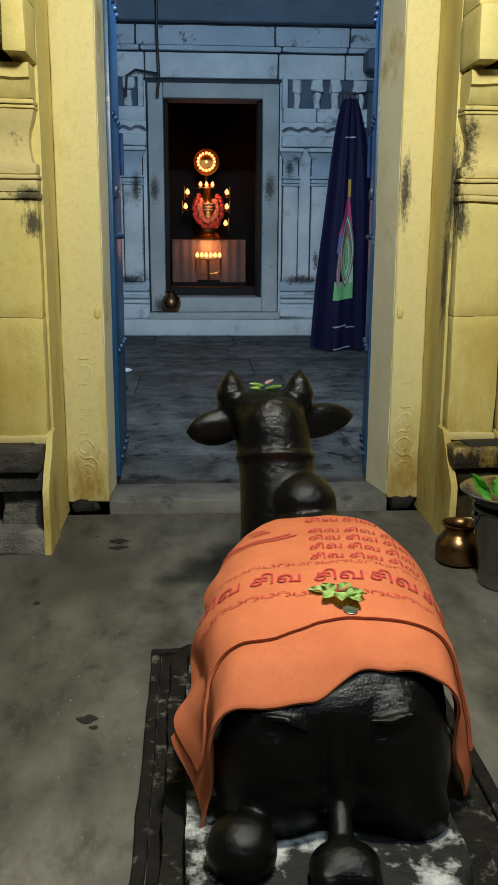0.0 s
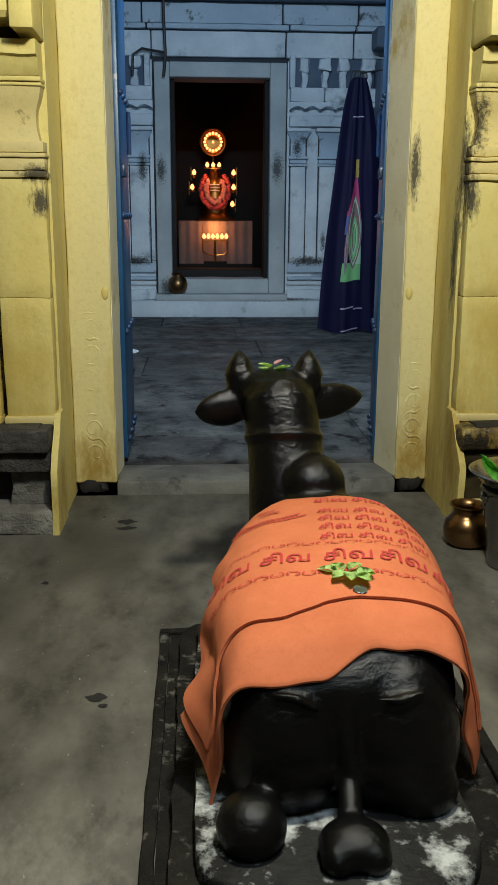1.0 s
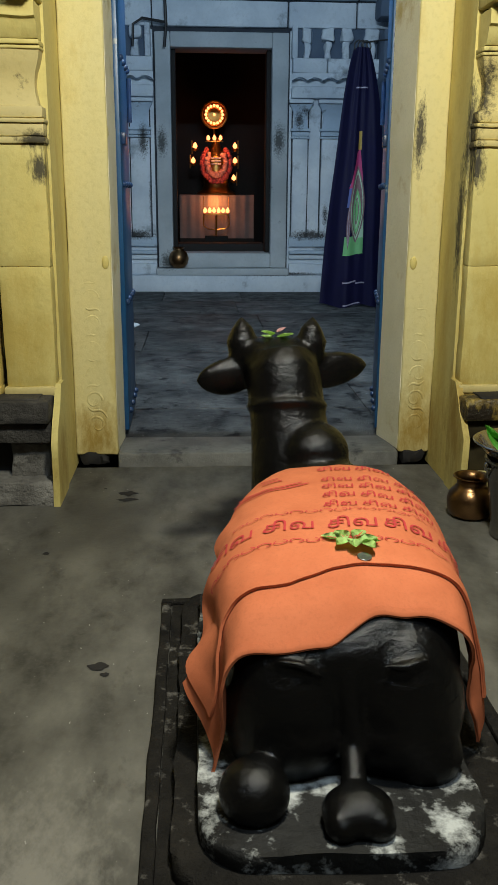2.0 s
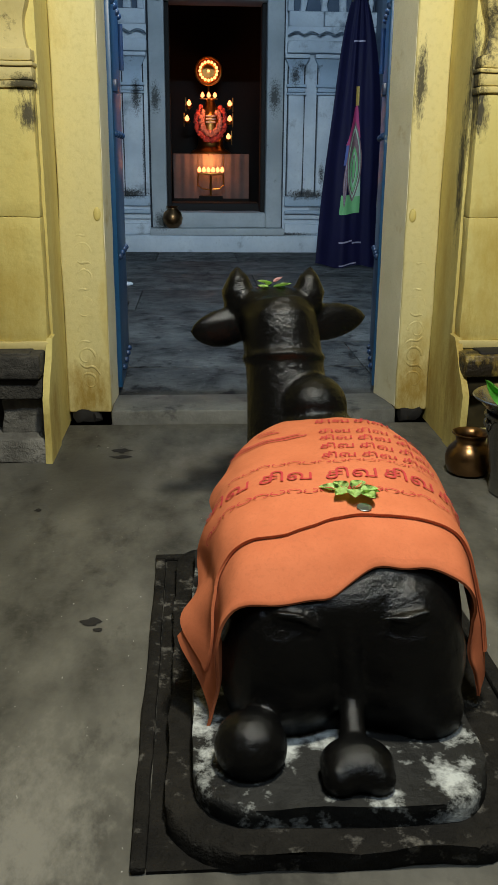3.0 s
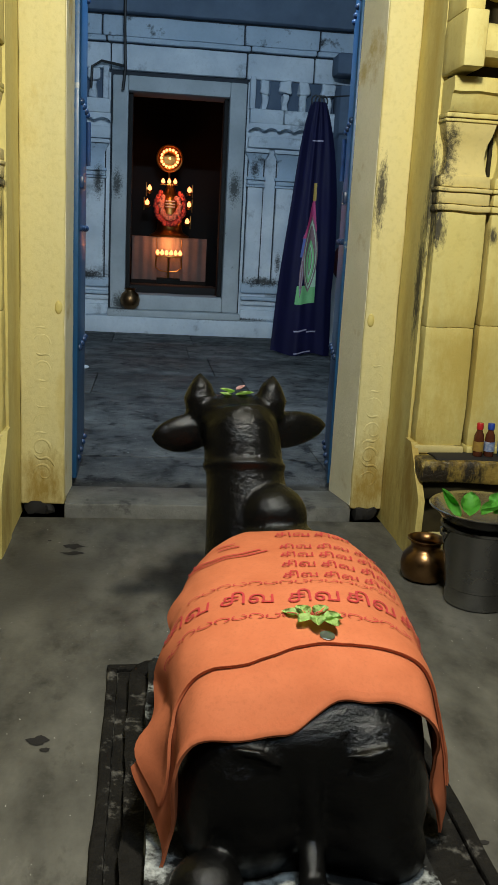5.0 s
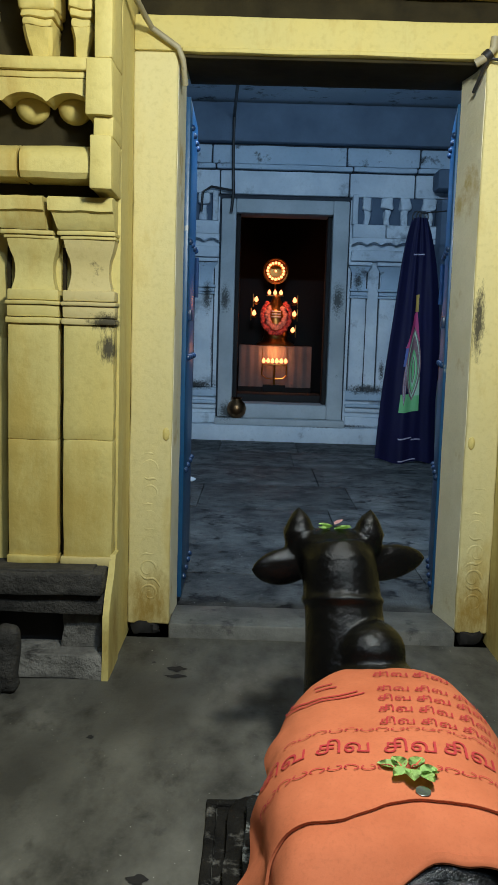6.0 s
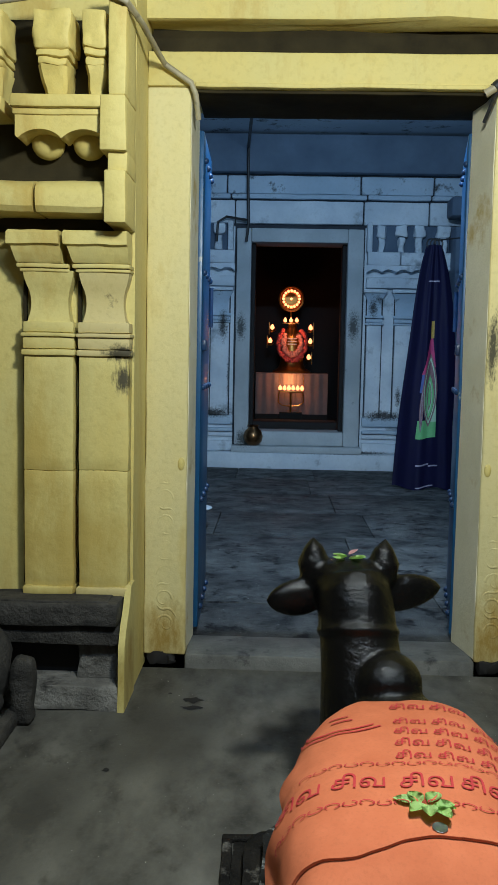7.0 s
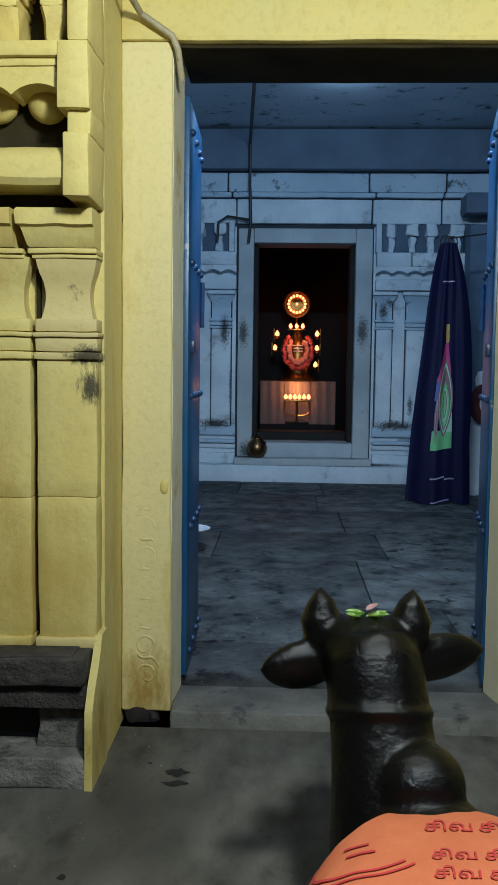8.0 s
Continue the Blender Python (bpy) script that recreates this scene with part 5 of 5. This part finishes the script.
def flame(parent, x, y, z, s=1.0):
    part("flame", lathe(bmesh.new(), [(0, 0), (0.014 * s, 0.007 * s), (0.018 * s, 0.02 * s), (0.013 * s, 0.034 * s), (0.005 * s, 0.045 * s), (0, 0.05 * s)], x, y, z, 10), FLAME, parent, "burning oil flame", smooth=80)


def oil_lamp_branch(x, z):
    b = thing("wall_oil_lamp", "small brass bracket oil lamp with a lit flame", "oil lamp", (x, 8.55, z), "oil lamps round the idol")
    part("dish", lathe(bmesh.new(), [(0, -0.03), (0.02, -0.03), (0.045, -0.005), (0.048, 0), (0.04, -0.004), (0, -0.02)], seg=16), GOLD, b)
    part("back_plate", boxm(-0.045 if x < 0 else 0.033, -0.033 if x < 0 else 0.045, 0.0, 0.01, -0.06, 0.10, bevel=0.003), GOLD, b)
    part("hanger", tube(bmesh.new(), [(0, 0, -0.02), (0, 0.2, -0.02), (0, 0.84, 0.0)], 0.006, 6), GOLD, b)
    flame(b, 0, -0.01, 0.0, 1.55)


for x, z in ((-0.26, 1.49), (-0.285, 1.315), (0.235, 1.49), (0.235, 1.315), (0.22, 1.11)):
    oil_lamp_branch(x, z)
disc = thing("halo_lamp", "round brass lamp disc ringed with lit flames", "oil lamp", (-0.02, 8.62, 1.895))
part("disc", ball(bmesh.new(), (0, 0.03, 0), (0.14, 0.02, 0.14), u=32, v=10), GOLD, disc)
part("rim", tube(bmesh.new(), [(0.155 * math.cos(a), 0.01, 0.155 * math.sin(a)) for a in [2 * math.pi * i / 36 for i in range(36)]], 0.014, 8, True), GOLD, disc)
part("stem", tube(bmesh.new(), [(0, 0.04, -0.14), (0, 0.04, -1.0)], 0.012), GOLD, disc)
for k in range(16):
    a = 2 * math.pi * k / 16
    part("flame", ball(bmesh.new(), (0.105 * math.cos(a), -0.012, 0.105 * math.sin(a)), (0.018, 0.012, 0.018), u=10, v=8), FLAME, disc, "burning oil flame", smooth=80)
part("flame", ball(bmesh.new(), (0, -0.012, 0), (0.016, 0.01, 0.016), u=10, v=8), FLAME, disc, smooth=80)
crown = thing("crown_lamp", "three-flamed brass lamp above the idol", "oil lamp", (-0.02, 8.55, 1.60))
part("bar", boxm(-0.11, 0.11, 0.0, 0.02, -0.03, -0.015, bevel=0.003), GOLD, crown)
part("stem", tube(bmesh.new(), [(0, 0.02, -0.03), (0, 0.03, -0.2)], 0.012), GOLD, crown)
for x in (-0.075, 0, 0.075):
    flame(crown, x, 0, -0.012, 1.35)
idol = bmesh.new()
lathe(idol, [(0, 0), (0.24, 0), (0.25, 0.06), (0.18, 0.10), (0.16, 0.14), (0.15, 0.2), (0.14, 0.45), (0.12, 0.54), (0.07, 0.60), (0.05, 0.66), (0.03, 0.72), (0, 0.74)], 0.0, 8.62, 0.90, 28)
tagged(part("idol", idol, GOLD, smooth=60), "plain gilded shrine idol on the altar", "statue")
band = bmesh.new()
for z in (1.30, 1.335, 1.37):
    box(band, -0.06, 0.06, 8.45, 8.47, z, z + 0.014, bevel=0.002)
tagged(part("ash_bands", band, WHITECLOTH), "three pale bands across the idol's front", "bands")
for r, mat, nm, lab in ((0.175, GARLAND_RED, "garland", "thick red flower garland hung on the idol"), (0.115, GARLAND_PALE, "garland", "pale pink flower garland hung on the idol")):
    gb = bmesh.new()
    for i in range(34):
        a = radians(-222 + 264 * i / 33)
        for q in range(2):
            ball(gb, (r * math.cos(a) * 0.98 + random.uniform(-0.012, 0.012), 8.44 - 0.02 * (r < 0.15) + random.uniform(-0.015, 0.015), 1.32 + r * 1.25 * math.sin(a) + random.uniform(-0.012, 0.012)), random.uniform(0.024, 0.034), u=8, v=6)
    tagged(part(nm, gb, mat, smooth=80), lab, "garland")
ls = thing("lamp_stand", "low five-flamed brass lamp stand before the altar", "oil lamp", (-0.01, 7.95, 0.301))
part("box_base", boxm(-0.14, 0.14, -0.08, 0.08, 0.0, 0.16, bevel=0.008), SOOT_AND_SHADE, ls)
part("stem", tube(bmesh.new(), [(0, 0, 0.16), (0, 0, 0.42)], 0.012), GOLD, ls)
part("bar", boxm(-0.15, 0.15, -0.015, 0.015, 0.40, 0.42, bevel=0.004), GOLD, ls)
for s in (-1, 1):
    part("arm", tube(bmesh.new(), [(s * 0.15, 0, 0.40), (s * 0.155, 0, 0.28), (s * 0.10, 0, 0.24), (0, 0, 0.23)], 0.008), GOLD, ls)
    part("chain", tube(bmesh.new(), [(s * 0.15, 0, 0.42), (s * 0.15, 0, 0.62)], 0.004, 6), GOLD, ls)
for k in range(6):
    flame(ls, -0.135 + 0.054 * k, -0.005, 0.425, 1.35)

# ---- conduit and cables ----
tagged(part("conduit", tube(bmesh.new(), [(-1.3, -0.43, 2.03), (-1.0, -0.43, 2.06), (-0.8, -0.44, 2.085), (-0.68, -0.44, 2.075), (-0.645, -0.435, 2.06), (-0.62, -0.30, 2.05), (-0.60, -0.10, 2.035), (-0.585, -0.03, 2.02), (-0.50, -0.022, 1.965), (-0.485, -0.015, 1.93), (-0.478, 0.02, 1.86)], 0.0095, 10), PVC), "painted cable conduit clipped round the door corner", "conduit")
tagged(part("cable", tube(bmesh.new(), [(0.47, 0.05, 1.87), (0.485, -0.02, 1.93), (0.50, -0.03, 1.955), (0.53, -0.03, 1.95), (0.56, -0.02, 1.89), (0.60, -0.015, 1.84)], 0.006, 8), RUBBER), "black cable looped over the door's corner", "cable")
jn = thing("cable_clamp", "taped knot of conduit at the doorway corner", "clamp", (0.49, -0.02, 1.96))
part("sleeve", tube(bmesh.new(), [(-0.035, 0, -0.02), (0.0, -0.01, 0.0), (0.02, -0.01, 0.025), (0.022, -0.01, 0.06)], 0.014, 10), PVC, jn)
part("tape", tube(bmesh.new(), [(-0.008, -0.01, -0.005), (0.008, -0.01, 0.01)], 0.018, 10), RUBBER, jn)
tagged(part("hanging_cable", tube(bmesh.new(), [(-0.25, 1.0, 3.2), (-0.33, 2.4, 3.1), (-0.5, 5.40, 3.05), (-0.5, 5.46, 2.7), (-0.49, 5.5, 2.38), (-0.51, 5.52, 2.2)], 0.014, 8), RUBBER), "dark cable hanging from the ceiling beside the shrine door", "cable")
tagged(part("wall_cable", tube(bmesh.new(), [(-0.5, 5.50, 2.40), (-0.7, 5.50, 2.43), (-0.78, 5.50, 2.38), (-0.79, 5.51, 2.2)], 0.012, 8), RUBBER), "dark cable loop on the shrine wall", "cable")

# ---- spilt oil marks on the floor ----
for x, y, a, b in ((-0.442, -0.31, 0.026, 0.022), (-0.438, -0.372, 0.032, 0.016), (-0.52, -0.26, 0.006, 0.006), (-0.62, -0.80, 0.010, 0.009), (-0.42, -1.40, 0.02, 0.013), (-0.40, -1.43, 0.008, 0.006), (0.34, -1.72, 0.016, 0.007)):
    m = bmesh.new()
    vs = [m.verts.new((x + a * math.cos(k * math.pi / 10) * (1 + 0.9 * noise.noise(Vector((math.cos(k * math.pi / 10) * 1.4, x * 90, math.sin(k * math.pi / 10) * 1.4)))), y + b * math.sin(k * math.pi / 10) * (1 + 0.9 * noise.noise(Vector((math.sin(k * math.pi / 10) * 1.4, y * 90, math.cos(k * math.pi / 10) * 1.4)))), 0.0015)) for k in range(20)]
    m.faces.new(vs)
    part("oil_mark", m, SOOT_AND_SHADE, floor)
